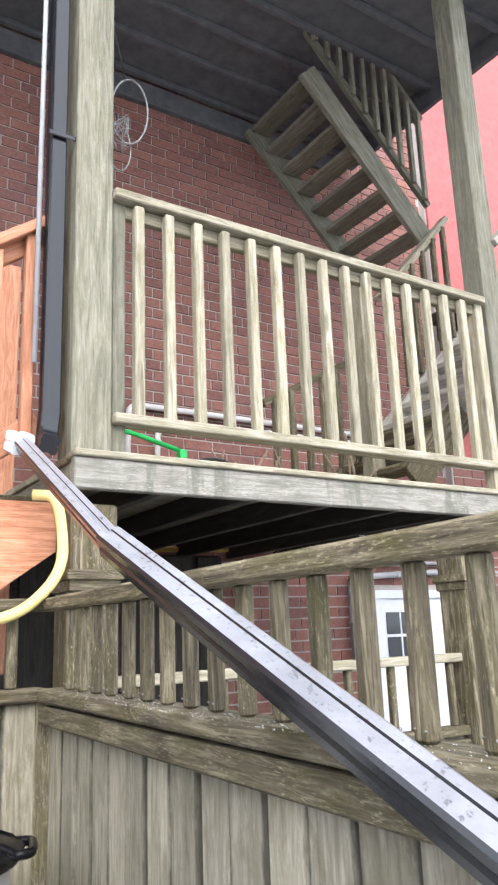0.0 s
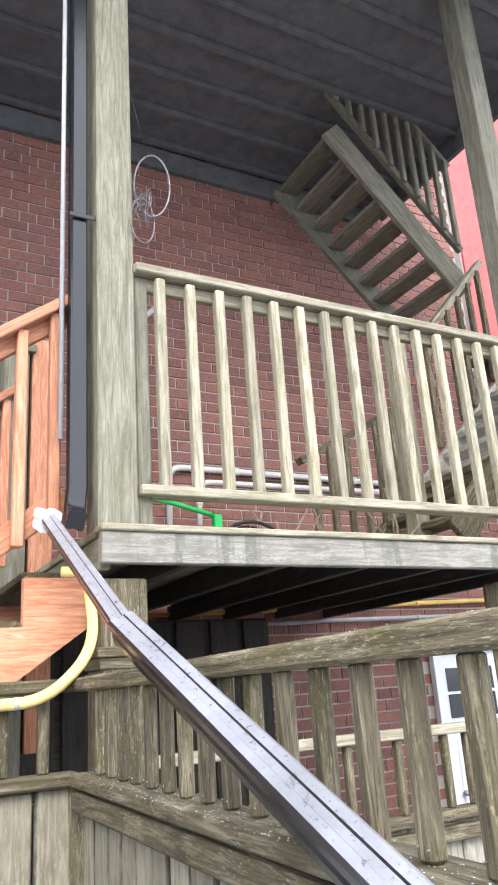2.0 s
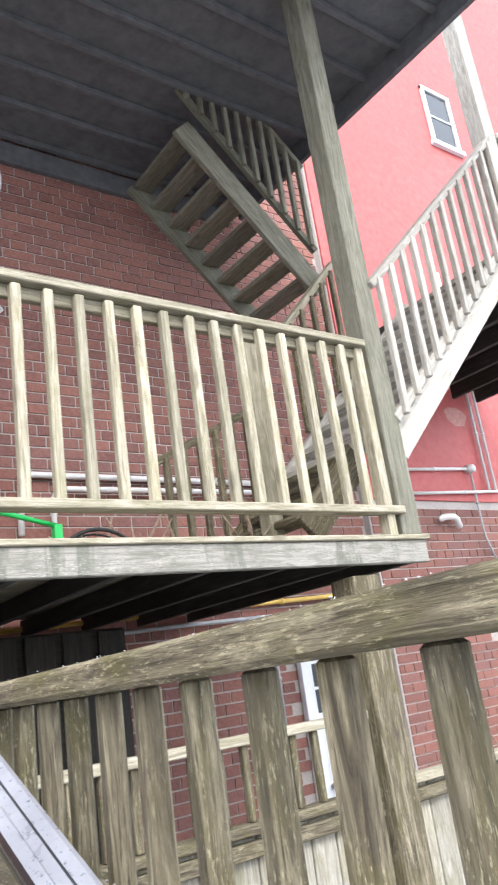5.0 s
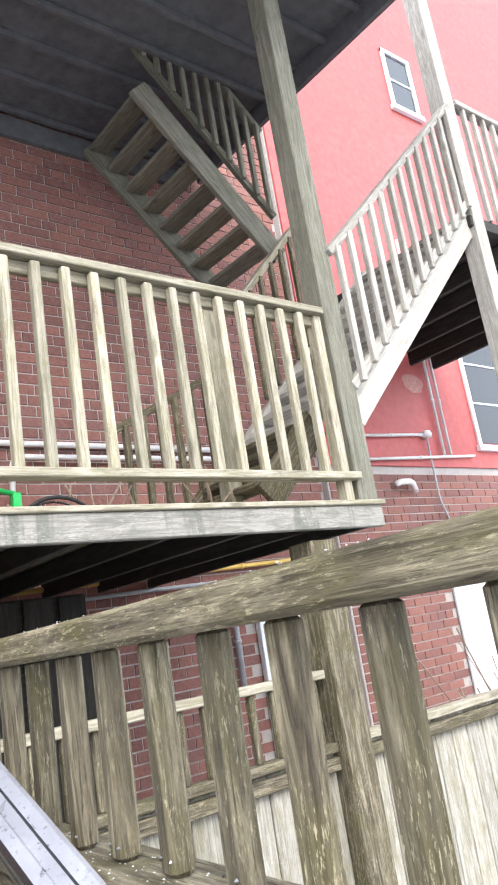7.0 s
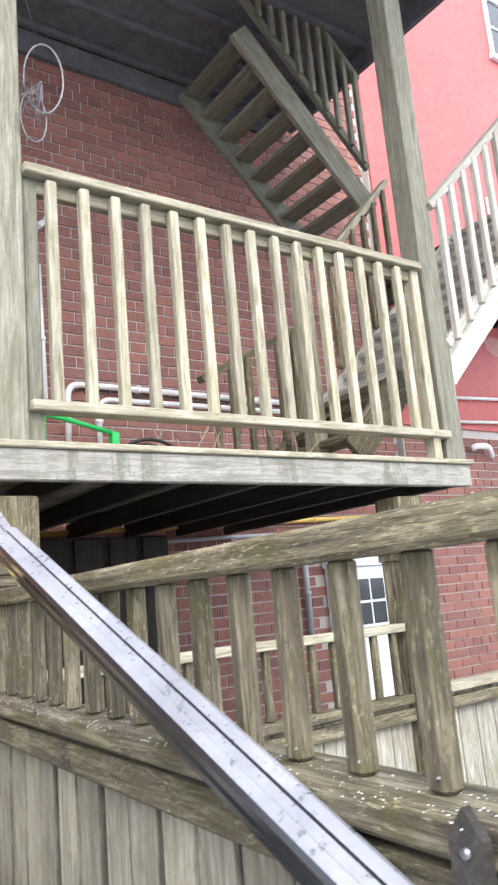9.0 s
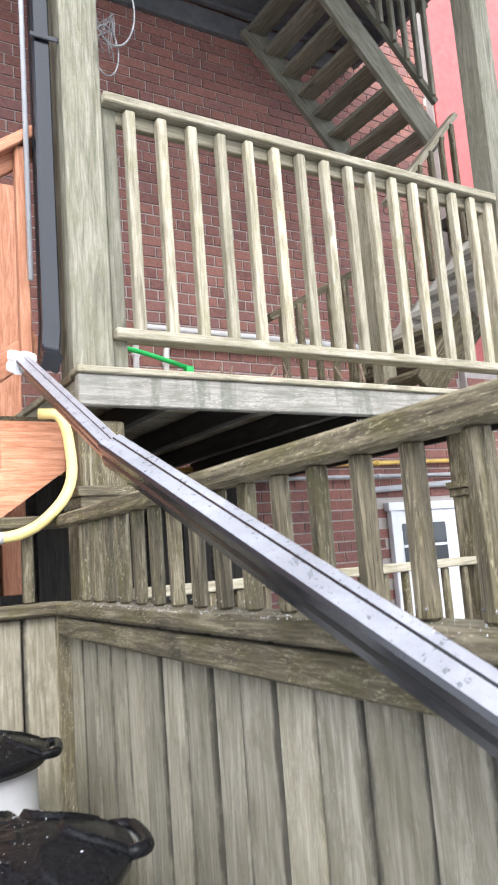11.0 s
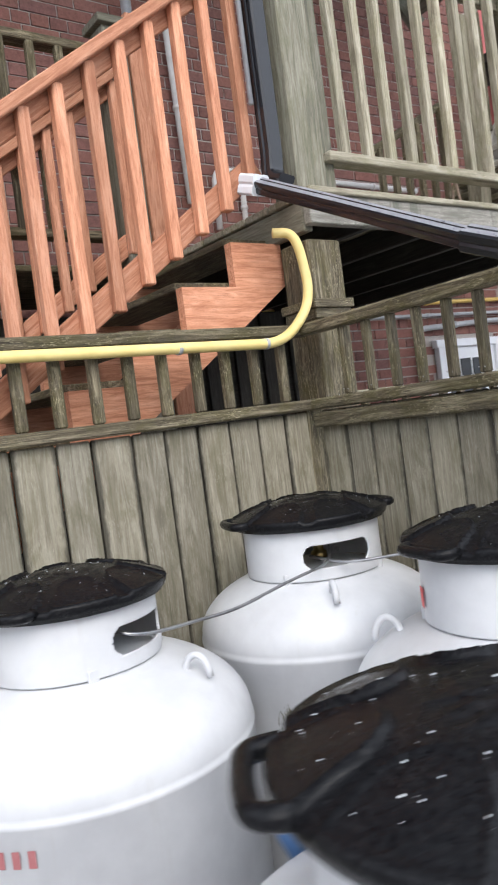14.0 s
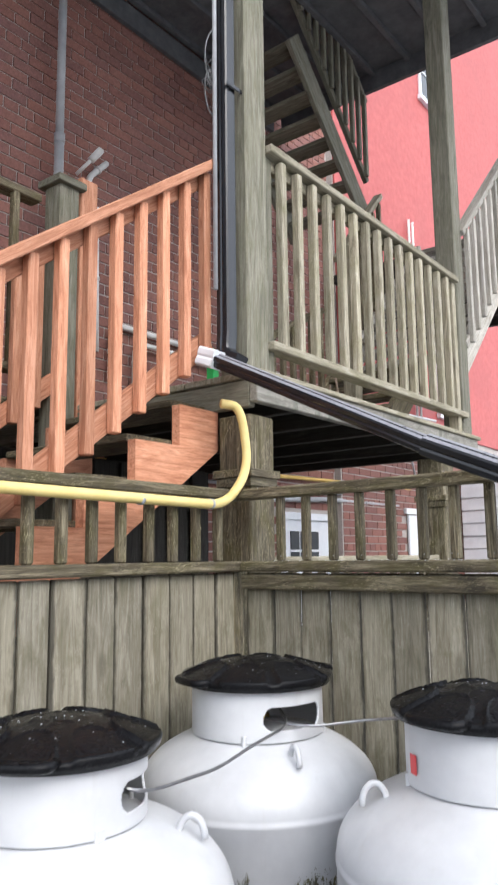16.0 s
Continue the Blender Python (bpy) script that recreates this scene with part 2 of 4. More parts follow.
def tank_material(mossy):
    m, t, b = nodes_of("white_tank_enamel" + ("_mossy" if mossy else ""), 0.38)
    obj = mapped(t, (1, 1, 1))
    n = noisy(t, obj, 5, 5, 0.6)
    col = ramp(t, n, [(0.35, (0.50, 0.51, 0.535)), (0.65, (0.61, 0.62, 0.64))])
    run = noisy(t, mapped(t, (14, 14, 0.9)), 2.0, 5, 0.65)
    col = mix(t, ramp(t, run, [(0.60, (0, 0, 0)), (0.78, (0.28,) * 3)]), col, (0.42, 0.40, 0.36))
    if mossy:
        sep = t.nodes.new("ShaderNodeSeparateXYZ")
        t.links.new(obj, sep.inputs[0])
        edge = ramp(t, noisy(t, mapped(t, (30, 30, 13)), 2.4, 8, 0.8, 0.4), [(0.40, (0, 0, 0)), (0.60, (1, 1, 1))])
        # two runs of growth down the shell, one broad and one thin
        low = ramp(t, sep.outputs[2], [(0.84, (1, 1, 1)), (0.935, (0, 0, 0))])
        bear = t.nodes.new("ShaderNodeMath")
        bear.operation = "ARCTAN2"
        t.links.new(sep.outputs[1], bear.inputs[0])
        t.links.new(sep.outputs[0], bear.inputs[1])
        runs = None
        for centre, half in ((-2.06, 0.40), (-2.60, 0.13)):
            off = t.nodes.new("ShaderNodeMath")
            off.operation = "ADD"
            off.inputs[1].default_value = -centre
            t.links.new(bear.outputs[0], off.inputs[0])
            far = t.nodes.new("ShaderNodeMath")
            far.operation = "ABSOLUTE"
            t.links.new(off.outputs[0], far.inputs[0])
            one = ramp(t, far.outputs[0], [(0.0, (1, 1, 1)), (half, (0, 0, 0))])
            runs = one if runs is None else mix(t, 1.0, runs, one, "ADD")
        band = mix(t, 1.0, low, runs, "MULTIPLY")
        fac = mix(t, 1.0, edge, band, "MULTIPLY")
        fac = ramp(t, fac, [(0.30, (0, 0, 0)), (0.36, (0.95,) * 3)])
        g = noisy(t, obj, 34, 5, 0.7)
        col = mix(t, fac, col, ramp(t, g, [(0.35, (0.028, 0.026, 0.014)), (0.65, (0.13, 0.115, 0.035))]))
    t.links.new(col, b.inputs["Base Color"])
    bumped(t, b, n, 0.06, 0.004)
    return m


TANK_WHITE, TANK_MOSSY = tank_material(False), tank_material(True)

# ---- building blocks ----
WORLD_OF = {}
MESHES = {}


def place(ob, m, parent=None):
    WORLD_OF[ob.name] = m.copy()
    if parent is not None:
        ob.parent = parent
        m = WORLD_OF[parent.name].inverted() @ m
    ob.matrix_basis = m
    return ob


def thing(name, at, label, category, group="", kind=""):
    ob = new(name)
    ob.empty_display_size = 0.1
    place(ob, Matrix.Translation(at))
    return tagged(ob, label, category, group, kind)


def mesh_ob(name, verts, faces, mat, smooth=False, key=None):
    if key is not None and key in MESHES:
        return new(name, MESHES[key])
    me = bpy.data.meshes.new(name)
    me.from_pydata([tuple(v) for v in verts], [], faces)
    me.update()
    if smooth:
        for p in me.polygons:
            p.use_smooth = True
    me.materials.append(mat)
    if key is not None:
        MESHES[key] = me
    return new(name, me)


def bar_mesh(l, w, h, c):
    """A bar along x from 0 to l with chamfered long edges and ends."""
    ring = [(-w / 2 + c, -h / 2), (w / 2 - c, -h / 2), (w / 2, -h / 2 + c), (w / 2, h / 2 - c), (w / 2 - c, h / 2), (-w / 2 + c, h / 2), (-w / 2, h / 2 - c), (-w / 2, -h / 2 + c)]
    inner = [(y * (1 - 2 * c / w), z * (1 - 2 * c / h)) for y, z in ring]
    v = [(0, y, z) for y, z in inner] + [(c, y, z) for y, z in ring] + [(l - c, y, z) for y, z in ring] + [(l, y, z) for y, z in inner]
    f = [tuple(range(7, -1, -1)), tuple(range(24, 32))]
    for k in range(3):
        for i in range(8):
            j = (i + 1) % 8
            f.append((k * 8 + i, k * 8 + j, k * 8 + 8 + j, k * 8 + 8 + i))
    return v, f


def axes_for(a, b, up):
    x = (Vector(b) - Vector(a)).normalized()
    y = Vector(up).cross(x).normalized()
    z = x.cross(y)
    m = Matrix((x, y, z)).transposed().to_4x4()
    m.translation = Vector(a)
    return m


def beam(name, parent, a, b, w, h, mat, up=(0, 0, 1), c=0.004, label=""):
    """A timber from a to b: w across, h along up."""
    l = round((Vector(b) - Vector(a)).length, 4)
    key = (l, w, h, c, mat.name)
    ob = mesh_ob(name, *(bar_mesh(l, w, h, c) if key not in MESHES else ((), ())), mat, key=key)
    place(ob, axes_for(a, b, up), parent)
    if label:
        ob["label"] = label
    return ob


def upright(name, parent, x, y, z0, z1, w, d, mat, turn=0.0, c=0.004, label=""):
    """A standing timber: w across its face, d deep, turned about z."""
    return beam(name, parent, (x, y, z0), (x, y, z1), w, d, mat, (math.sin(turn), -math.cos(turn), 0), c, label)


def tube(name, parent, pts, r, mat, seg=10, label="", closed=False, profile=None):
    """A swept tube through pts; profile: its own outline of (a, b) instead of a circle."""
    pts = [Vector(p) for p in pts]
    base = pts[0].copy()
    outline = profile or [(r * math.cos(6.2832 * k / seg), r * math.sin(6.2832 * k / seg)) for k in range(seg)]
    n = len(outline)
    v, f = [], []
    up = Vector((0, 0, 1))
    for i, p in enumerate(pts):
        d = (pts[min(i + 1, len(pts) - 1)] - pts[max(i - 1, 0)]).normalized()
        if closed:
            d = (pts[(i + 1) % len(pts)] - pts[i - 1]).normalized()
        if i == 0:
            s = d.cross(Vector((0, 1, 0)) if abs(d.z) > 0.97 else up).normalized()
        else:
            s = (s - d * s.dot(d)).normalized()
        u = s.cross(d)
        v += [p - base + s * a + u * c for a, c in outline]
    rows = len(pts)
    for i in range(rows if closed else rows - 1):
        j = (i + 1) % rows
        f += [(i * n + k, i * n + (k + 1) % n, j * n + (k + 1) % n, j * n + k) for k in range(n)]
    if not closed:
        f += [tuple(range(n - 1, -1, -1)), tuple(range((rows - 1) * n, rows * n))]
    ob = mesh_ob(name, v, f, mat, smooth=profile is None)
    place(ob, Matrix.Translation(base), parent)
    if label:
        ob["label"] = label
    return ob


def rounded(pts, r, steps=6):
    """A path through pts with its corners rounded."""
    pts = [Vector(p) for p in pts]
    out = [pts[0]]
    for a, b, c in zip(pts, pts[1:], pts[2:]):
        p = b + (a - b).normalized() * min(r, (a - b).length / 2.1)
        q = b + (c - b).normalized() * min(r, (c - b).length / 2.1)
        out += [p.lerp(b, k / steps).lerp(b.lerp(q, k / steps), k / steps) for k in range(steps + 1)]
    return out + [pts[-1]]


def lathe(name, parent, profile, at, mat, seg=48, label="", key=None):
    v, f = [], []
    for rad, z in profile:
        v += [(rad * math.cos(6.28319 * k / seg), rad * math.sin(6.28319 * k / seg), z) for k in range(seg)]
    for i in range(len(profile) - 1):
        f += [(i * seg + k, i * seg + (k + 1) % seg, i * seg + seg + (k + 1) % seg, i * seg + seg + k) for k in range(seg)]
    ob = mesh_ob(name, v, f, mat, smooth=True, key=key)
    place(ob, Matrix.Translation(at), parent)
    if label:
        ob["label"] = label
    return ob


def slab(name, x0, x1, y0, y1, z0, z1, mat, parent=None, label="", c=0.003):
    """A plain block with slightly broken edges."""
    m = Matrix.Translation((x0, (y0 + y1) / 2, (z0 + z1) / 2))
    ob = mesh_ob(name, *bar_mesh(x1 - x0, y1 - y0, z1 - z0, c), mat)
    place(ob, m, parent)
    if label:
        ob["label"] = label
    return ob


def bricks(parent, x0, x1, z0, z1, yface, near=None, course=0.072, length=0.215, skip=None):
    """Running-bond bricks on the plane y = yface; those inside the stretch `near` are single pieces, the rest one mesh."""
    lv, lf = [], []
    single = 0
    rows = int((z1 - z0) / course)
    rnd = random.Random(5)
    for r in range(rows):
        z = z0 + r * course
        header = r % 6 == 5
        step = length / 2 if header else length
        x = x0 - (step / 2 if r % 2 else 0)
        while x < x1:
            a, b = max(x, x0), min(x + step - 0.010, x1)
            x += step
            if b - a < 0.03 or (skip and skip[0] < (a + b) / 2 < skip[1] and z < skip[2]):
                continue
            out = 0.006 + rnd.random() * 0.004
            if near and near[0] < a < near[1] and near[2] < z < near[3] and single < 300 and b - a > step - 0.02:
                key = ("brick", header, parent.name)
                v, f = bar_mesh(step - 0.010, 0.02, course - 0.010, 0.002) if key not in MESHES else ((), ())
                ob = mesh_ob("brick", v, f, BRICK, key=key)
                place(ob, Matrix.Translation((a, yface - out + 0.01, z + course / 2)), parent)
                single += 1
            else:
                y = yface - out
                n = len(lv)
                lv += [(a, y, z + 0.005), (b, y, z + 0.005), (b, y, z + course - 0.005), (a, y, z + course - 0.005)]
                lv += [(p[0], yface + 0.004, p[2]) for p in lv[n:n + 4]]
                lf += [(n, n + 1, n + 2, n + 3)] + [(n + k, n + 4 + k, n + 4 + (k + 1) % 4, n + (k + 1) % 4) for k in range(4)]
    ob = mesh_ob("brickwork", lv, lf, BRICK)
    place(ob, Matrix.Identity(4), parent)
    tagged(ob, kind="stuff")
    return ob


# ---- setting ----
ground = mesh_ob("ground", [(-3000, -3000, 0), (3000, -3000, 0), (3000, 3000, 0), (-3000, 3000, 0)], [(0, 1, 2, 3)], GROUND)
place(ground, Matrix.Identity(4))
tagged(ground, "unseen yard ground, kept pale to bounce light onto the tanks", "ground", kind="structure")

WALL_Y = 2.0
wall = slab("wall_north", -5.0, 3.85, WALL_Y, WALL_Y + 0.3, 0, 8.0, MORTAR)
tagged(wall, "old red brick house wall behind the timber deck", "wall", kind="structure")
wing = slab("wall_wing", 3.85, 9.5, WALL_Y - 0.06, WALL_Y + 0.3, 0, 13.0, MORTAR)
tagged(wing, "house wing, bare brick below and red paint above", "wall", kind="structure")
paint = slab("painted_render", 3.86, 9.5, WALL_Y - 0.085, WALL_Y - 0.062, 3.02, 13.0, RED_PAINT, wing, "flaking bright red painted upper wall")
siding_wall = slab("wall_east", 6.6, 6.8, -1.0, WALL_Y - 0.1, 0, 2.6, SIDING)
tagged(siding_wall, "white horizontal vinyl siding on a low annex", "wall", kind="structure")
for k in range(16):
    beam("siding_board", siding_wall, (6.59, -1.0, 0.1 + k * 0.15), (6.59, 1.9, 0.1 + k * 0.15), 0.022, 0.138, SIDING, (0.08, 0, 1), 0.003)
# plain walls that close the yard behind the camera
for nm, a in (("wall_south", (-9, 12, -9.3, -9.0)), ("wall_west", (-9.3, -9, -9, 8))):
    w_ = slab(nm, a[0], a[1], a[2], a[3], 0, 2.6, MORTAR)
    tagged(w_, "plain yard wall behind the tanks enclosure", "wall", kind="structure")

DECK = 2.3
# upper floor deck seen from below
CZ = 5.55
# front strip past y -0.3 is unseen, added to darken the upper wall
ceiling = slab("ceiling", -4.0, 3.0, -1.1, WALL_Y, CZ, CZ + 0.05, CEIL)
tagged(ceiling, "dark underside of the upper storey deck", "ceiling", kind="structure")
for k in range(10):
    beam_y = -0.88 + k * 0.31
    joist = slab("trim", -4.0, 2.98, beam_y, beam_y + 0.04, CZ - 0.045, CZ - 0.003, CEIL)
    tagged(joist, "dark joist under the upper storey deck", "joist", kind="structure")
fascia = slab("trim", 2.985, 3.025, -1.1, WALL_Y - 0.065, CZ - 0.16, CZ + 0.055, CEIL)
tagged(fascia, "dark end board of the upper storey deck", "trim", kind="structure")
# pale board given the ceiling's dark grey in place of shade
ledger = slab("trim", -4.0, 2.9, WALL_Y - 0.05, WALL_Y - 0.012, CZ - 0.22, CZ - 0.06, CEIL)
tagged(ledger, "ledger board along the brick wall, shade in its colour", "trim", kind="structure")

# ---- deck ----
deck = thing("deck", (0, 0, DECK), "raised treated-timber deck with bleached rim board", "deck")
RIM_H = 0.10
beam("rim_board", deck, (0, 0.02, DECK - RIM_H / 2 - 0.02), (2.17, 0.02, DECK - RIM_H / 2 - 0.02), 0.038, RIM_H, RIM_WOOD, label="bleached rim board with dark drip stains")
beam("edge_strip", deck, (-0.005, 0.03, DECK - 0.009), (2.19, 0.03, DECK - 0.009), 0.085, 0.022, DECK_WOOD)
beam("side_rim_board", deck, (0.02, 0.04, DECK - 0.085), (0.02, WALL_Y - 0.02, DECK - 0.085), 0.038, RIM_H, POST_WOOD)
for k in range(13):
    y = 0.15 + k * 0.143
    beam("deck_board", deck, (0.0, y, DECK - 0.014), (2.18, y, DECK - 0.014), 0.137, 0.026, DECK_WOOD)
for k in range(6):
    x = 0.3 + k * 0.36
    # joist colour already carries the shade under the deck
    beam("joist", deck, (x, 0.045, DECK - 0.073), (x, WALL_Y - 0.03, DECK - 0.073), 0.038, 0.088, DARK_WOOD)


def post(x, y, z0, z1, size, mat, label):
    p = thing("deck_post", (x, y, z0), label, "post")
    upright("shaft", p, x, y, z0, z1, size, size, mat, c=0.006)
    return p


corner_post = post(0.07, 0.11, DECK - 0.02, CZ - 0.002, 0.135, POST_WOOD, "square green-grey timber post carrying the upper deck")
right_post = post(2.15, 0.11, DECK - 0.0, CZ - 0.002, 0.125, POST_WOOD, "square grey timber post at the deck end")
low_post = post(0.085, 0.12, 0, DECK - 0.16, 0.15, GREY_WOOD, "mossy timber post under the deck corner")
low_post2 = post(1.79, 0.11, 0, DECK - 0.16, 0.15, GREY_WOOD, "mossy timber post under the deck")
for p, x, y in ((low_post, 0.085, 0.12), (low_post2, 1.79, 0.11)):
    slab("collar", x - 0.092, x + 0.092, y - 0.092, y + 0.092, 1.905, 1.935, GREY_WOOD, p)
    slab("collar_lower", x - 0.083, x + 0.083, y - 0.083, y + 0.083, 1.87, 1.905, GREY_WOOD, p)

railing = thing("deck_railing", (0.14, 0.05, DECK), "pale weathered timber railing with square balusters", "railing")
beam("top_rail", railing, (0.135, 0.055, 3.243), (2.045, 0.055, 3.243), 0.085, 0.034, DECK_WOOD)
beam("under_rail", railing, (0.14, 0.075, 3.20), (2.04, 0.075, 3.20), 0.032, 0.05, DECK_WOOD)
beam("bottom_rail", railing, (0.14, 0.055, 2.425), (2.10, 0.055, 2.425), 0.075, 0.034, DECK_WOOD)
upright("end_stud", railing, 2.02, 0.07, DECK, 3.225, 0.05, 0.06, DECK_WOOD)
upright("end_stud", railing, 0.165, 0.08, DECK, 3.225, 0.05, 0.05, POST_WOOD)
for k in range(15):
    x = 0.23 + k * 0.1185
    upright("baluster", railing, x, 0.038, 2.43, 3.215, 0.036, 0.036, DECK_WOOD)

# ---- fences ----
LOW, TOP = 1.59, 1.85


def fence(name, x0, y0, x1, y1, n_boards, first, pitch, thick, label, side):
    """Close boards below, a row of small balusters above; side: which way its front faces, +1 or -1."""
    fo = thing(name, (x0, y0, 0), label, "fence")
    d = Vector((x1 - x0, y1 - y0, 0))
    l = d.length
    d.normalize()
    nrm = Vector((d.y, -d.x, 0)) * side
    turn = math.atan2(d.y, d.x)
    rnd = random.Random(len(name))

    def at(s, off, z):
        q = Vector((x0, y0, 0)) + d * s + nrm * off
        return (q.x, q.y, z)

    beam("top_rail", fo, at(-0.03, 0, TOP - 0.018), at(l, 0, TOP - 0.018), 0.050, 0.038, GREY_WOOD, c=0.006)
    beam("sill_rail", fo, at(0.0, -0.004, LOW - 0.008), at(l, -0.004, LOW - 0.008), 0.092, 0.036, GREY_WOOD, c=0.006)
    beam("face_rail", fo, at(0.0, 0.020, LOW - 0.060), at(l, 0.020, LOW - 0.060), 0.034, 0.05, GREY_WOOD, c=0.005)
    beam("foot_rail", fo, at(0.0, -0.03, 0.25), at(l, -0.03, 0.25), 0.038, 0.089, GREY_WOOD)
    for k in range(int((l - first) / pitch) + 1):
        q = at(first + pitch * k + rnd.uniform(-0.003, 0.003), -0.006, 0)
        upright("baluster", fo, q[0], q[1], LOW + 0.010, TOP - 0.035, thick, thick - 0.002, GREY_WOOD, turn + rnd.uniform(-0.06, 0.06), c=0.005)
    cuts = [l * k / n_boards + (rnd.uniform(-0.008, 0.008) if 0 < k < n_boards else 0) for k in range(n_boards + 1)]
    for s0, s1 in zip(cuts, cuts[1:]):
        q = at((s0 + s1) / 2, -0.010 + rnd.uniform(-0.004, 0.004), 0)
        upright("board", fo, q[0], q[1], 0.04, LOW - 0.03, round(s1 - s0 - rnd.uniform(0.005, 0.008), 3), 0.018, BOARD_WOOD, turn + rnd.uniform(-0.012, 0.012), c=0.004)
    return fo


fence_b = fence("fence", -0.05, 0.02, -0.135, -2.15, 19, 0.148, 0.1056, 0.028, "weathered grey-green board fence with baluster top", 1)
fence_a = fence("fence", -0.06, 0.07, -3.0, 0.10, 26, 0.094, 0.1108, 0.031, "weathered grey board fence behind the white tanks", 1)

fence_post = thing("fence_post", (-0.045, 0.085, 0), "dark weathered corner post between two fences", "post")
upright("shaft", fence_post, -0.045, 0.095, 0, LOW - 0.012, 0.085, 0.085, GREY_WOOD)
# added dark wall: stands in for the deep shade under porch and stairs
shade_wall = slab("wall_skirting", -3.2, 1.35, 1.42, 1.46, 0, DECK - 0.16, DARK_WOOD)
tagged(shade_wall, "added dark plank wall in place of the shade under the porch", "wall", kind="structure")
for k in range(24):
    upright("plank", shade_wall, -3.1 + k * 0.19, 1.405, 0.02, DECK - 0.17, 0.15, 0.02, DARK_WOOD)
# low fence under the deck front
inner = thing("low_fence", (0.16, 0.1, 0), "low weathered fence with small balusters under the deck", "fence")
beam("top_rail", inner, (0.17, 0.1, 1.597), (1.70, 0.1, 1.597), 0.06, 0.034, DECK_WOOD)
beam("sill_rail", inner, (0.17, 0.1, 1.315), (1.70, 0.1, 1.315), 0.07, 0.035, GREY_WOOD)
beam("face_rail", inner, (0.17, 0.085, 1.255), (1.70, 0.085, 1.255), 0.035, 0.05, GREY_WOOD)
for k in range(14):
    upright("baluster", inner, 0.24 + k * 0.108, 0.1, 1.333, 1.58, 0.028, 0.028, GREY_WOOD)
for k in range(13):
    upright("board", inner, 0.23 + k * 0.118, 0.115, 0.05, 1.29, 0.112, 0.018, BOARD_PALE)
outer = thing("low_fence", (1.87, 0.1, 0), "low pale board fence beyond the deck post", "fence")
beam("cap_rail", outer, (1.87, 0.1, 1.325), (5.2, 0.1, 1.325), 0.075, 0.034, DECK_WOOD)
beam("face_rail", outer, (1.87, 0.085, 1.265), (5.2, 0.085, 1.265), 0.035, 0.05, GREY_WOOD)
for k in range(28):
    upright("board", outer, 1.93 + k * 0.118, 0.115, 0.05, 1.305, 0.112, 0.018, BOARD_PALE)

# ---- downspout ----
SP = 0.034


def spout_profile(s, turned=False):
    c_, s_ = math.cos(radians(24)), math.sin(radians(24))
    flat = [(-s, -s * 0.8), (-s * 0.8, -s), (s * 0.8, -s), (s, -s * 0.8), (s, -s * 0.25), (s * 0.88, 0), (s, s * 0.25), (s, s * 0.8), (s * 0.8, s), (s * 0.30, s), (s * 0.22, s * 0.88), (-s * 0.22, s * 0.88), (-s * 0.30, s), (-s * 0.8, s), (-s, s * 0.8), (-s, s * 0.25), (-s * 0.88, 0), (-s, -s * 0.25)]
    return [(a * c_ + c * s_, -a * s_ + c * c_) for a, c in flat] if turned else flat


spout = thing("downspout", (-0.06, 0.1, 2.34), "glossy black square metal downspout running off the post", "downspout")
tube("riser", spout, [(-0.052, 0.10, CZ - 0.15), (-0.052, 0.10, 2.42)], 0, BLACK_METAL, profile=spout_profile(0.029))
tube("riser_outlet", spout, rounded([(-0.052, 0.10, 2.44), (-0.06, 0.10, 2.345), (-0.075, 0.02, 2.31)], 0.05), 0, BLACK_METAL, profile=spout_profile(0.029))
tube("side_conduit", spout, [(-0.103, 0.11, CZ - 0.01), (-0.103, 0.11, 2.6)], 0.009, PIPE_GREY, 10, "slim pale conduit beside the riser")
for z in (3.42,):
    slab("strap", -0.095, 0.01, 0.058, 0.064, z, z + 0.02, BLACK_METAL, spout)
run_a, run_b, run_c = Vector((-0.141, 0.09, 2.322)), Vector((-0.187, -0.78, 1.898)), Vector((-0.168, -2.1, 1.334))
tube("upper_run", spout, [run_a, run_b], 0, SLEET_SHEEN, profile=spout_profile(0.022, True))
tube("lower_run", spout, [run_b + (run_a - run_b) * 0.06, run_c], 0, SLEET_SHEEN, profile=spout_profile(0.0275, True))
tube("white_cap", spout, [run_a + Vector((-0.004, 0.05, 0.018)), run_a + Vector((0, -0.02, -0.008))], 0, WHITE_PAINT, profile=spout_profile(0.034), label="white plastic end cap")

# ---- yellow pipe ----
hose = thing("yellow_pipe", (-0.05, 0.03, 1.80), "pale yellow plastic pipe along the fence rail", "pipe")
tube("run", hose, rounded([(-0.10, 0.09, 2.165), (-0.03, 0.055, 2.16), (-0.012, 0.035, 1.93), (-0.16, 0.02, 1.79), (-0.9, 0.03, 1.795), (-3.0, 0.06, 1.815)], 0.09), 0.0165, HOSE_YELLOW, 14)
tube("drop", hose, rounded([(-1.78, 0.035, 1.80), (-1.62, -0.06, 1.62), (-1.42, -0.17, 1.40), (-1.315, -0.195, 1.20), (-1.255, -0.2, 1.16), (-1.20, -0.215, 1.172)], 0.08), 0.0165, HOSE_YELLOW, 12)
for x in (-0.24, -0.56, -1.2, -1.9):
    tube("band", hose, [(x - 0.006, 0.0215 + (-0.16 - x) * 0.0135, 1.791), (x + 0.006, 0.0215 + (-0.16 - x) * 0.0135, 1.791)], 0.0182, PIPE_GREY, 14)

# ---- orange stairs ----
ostair = thing("cedar_stairs", (-0.6, 0.6, 0), "orange cedar-stained stairs with square balusters", "stairs")
SL = (3.155 - 2.42) / (-0.058 + 1.056)
OX0 = -0.06


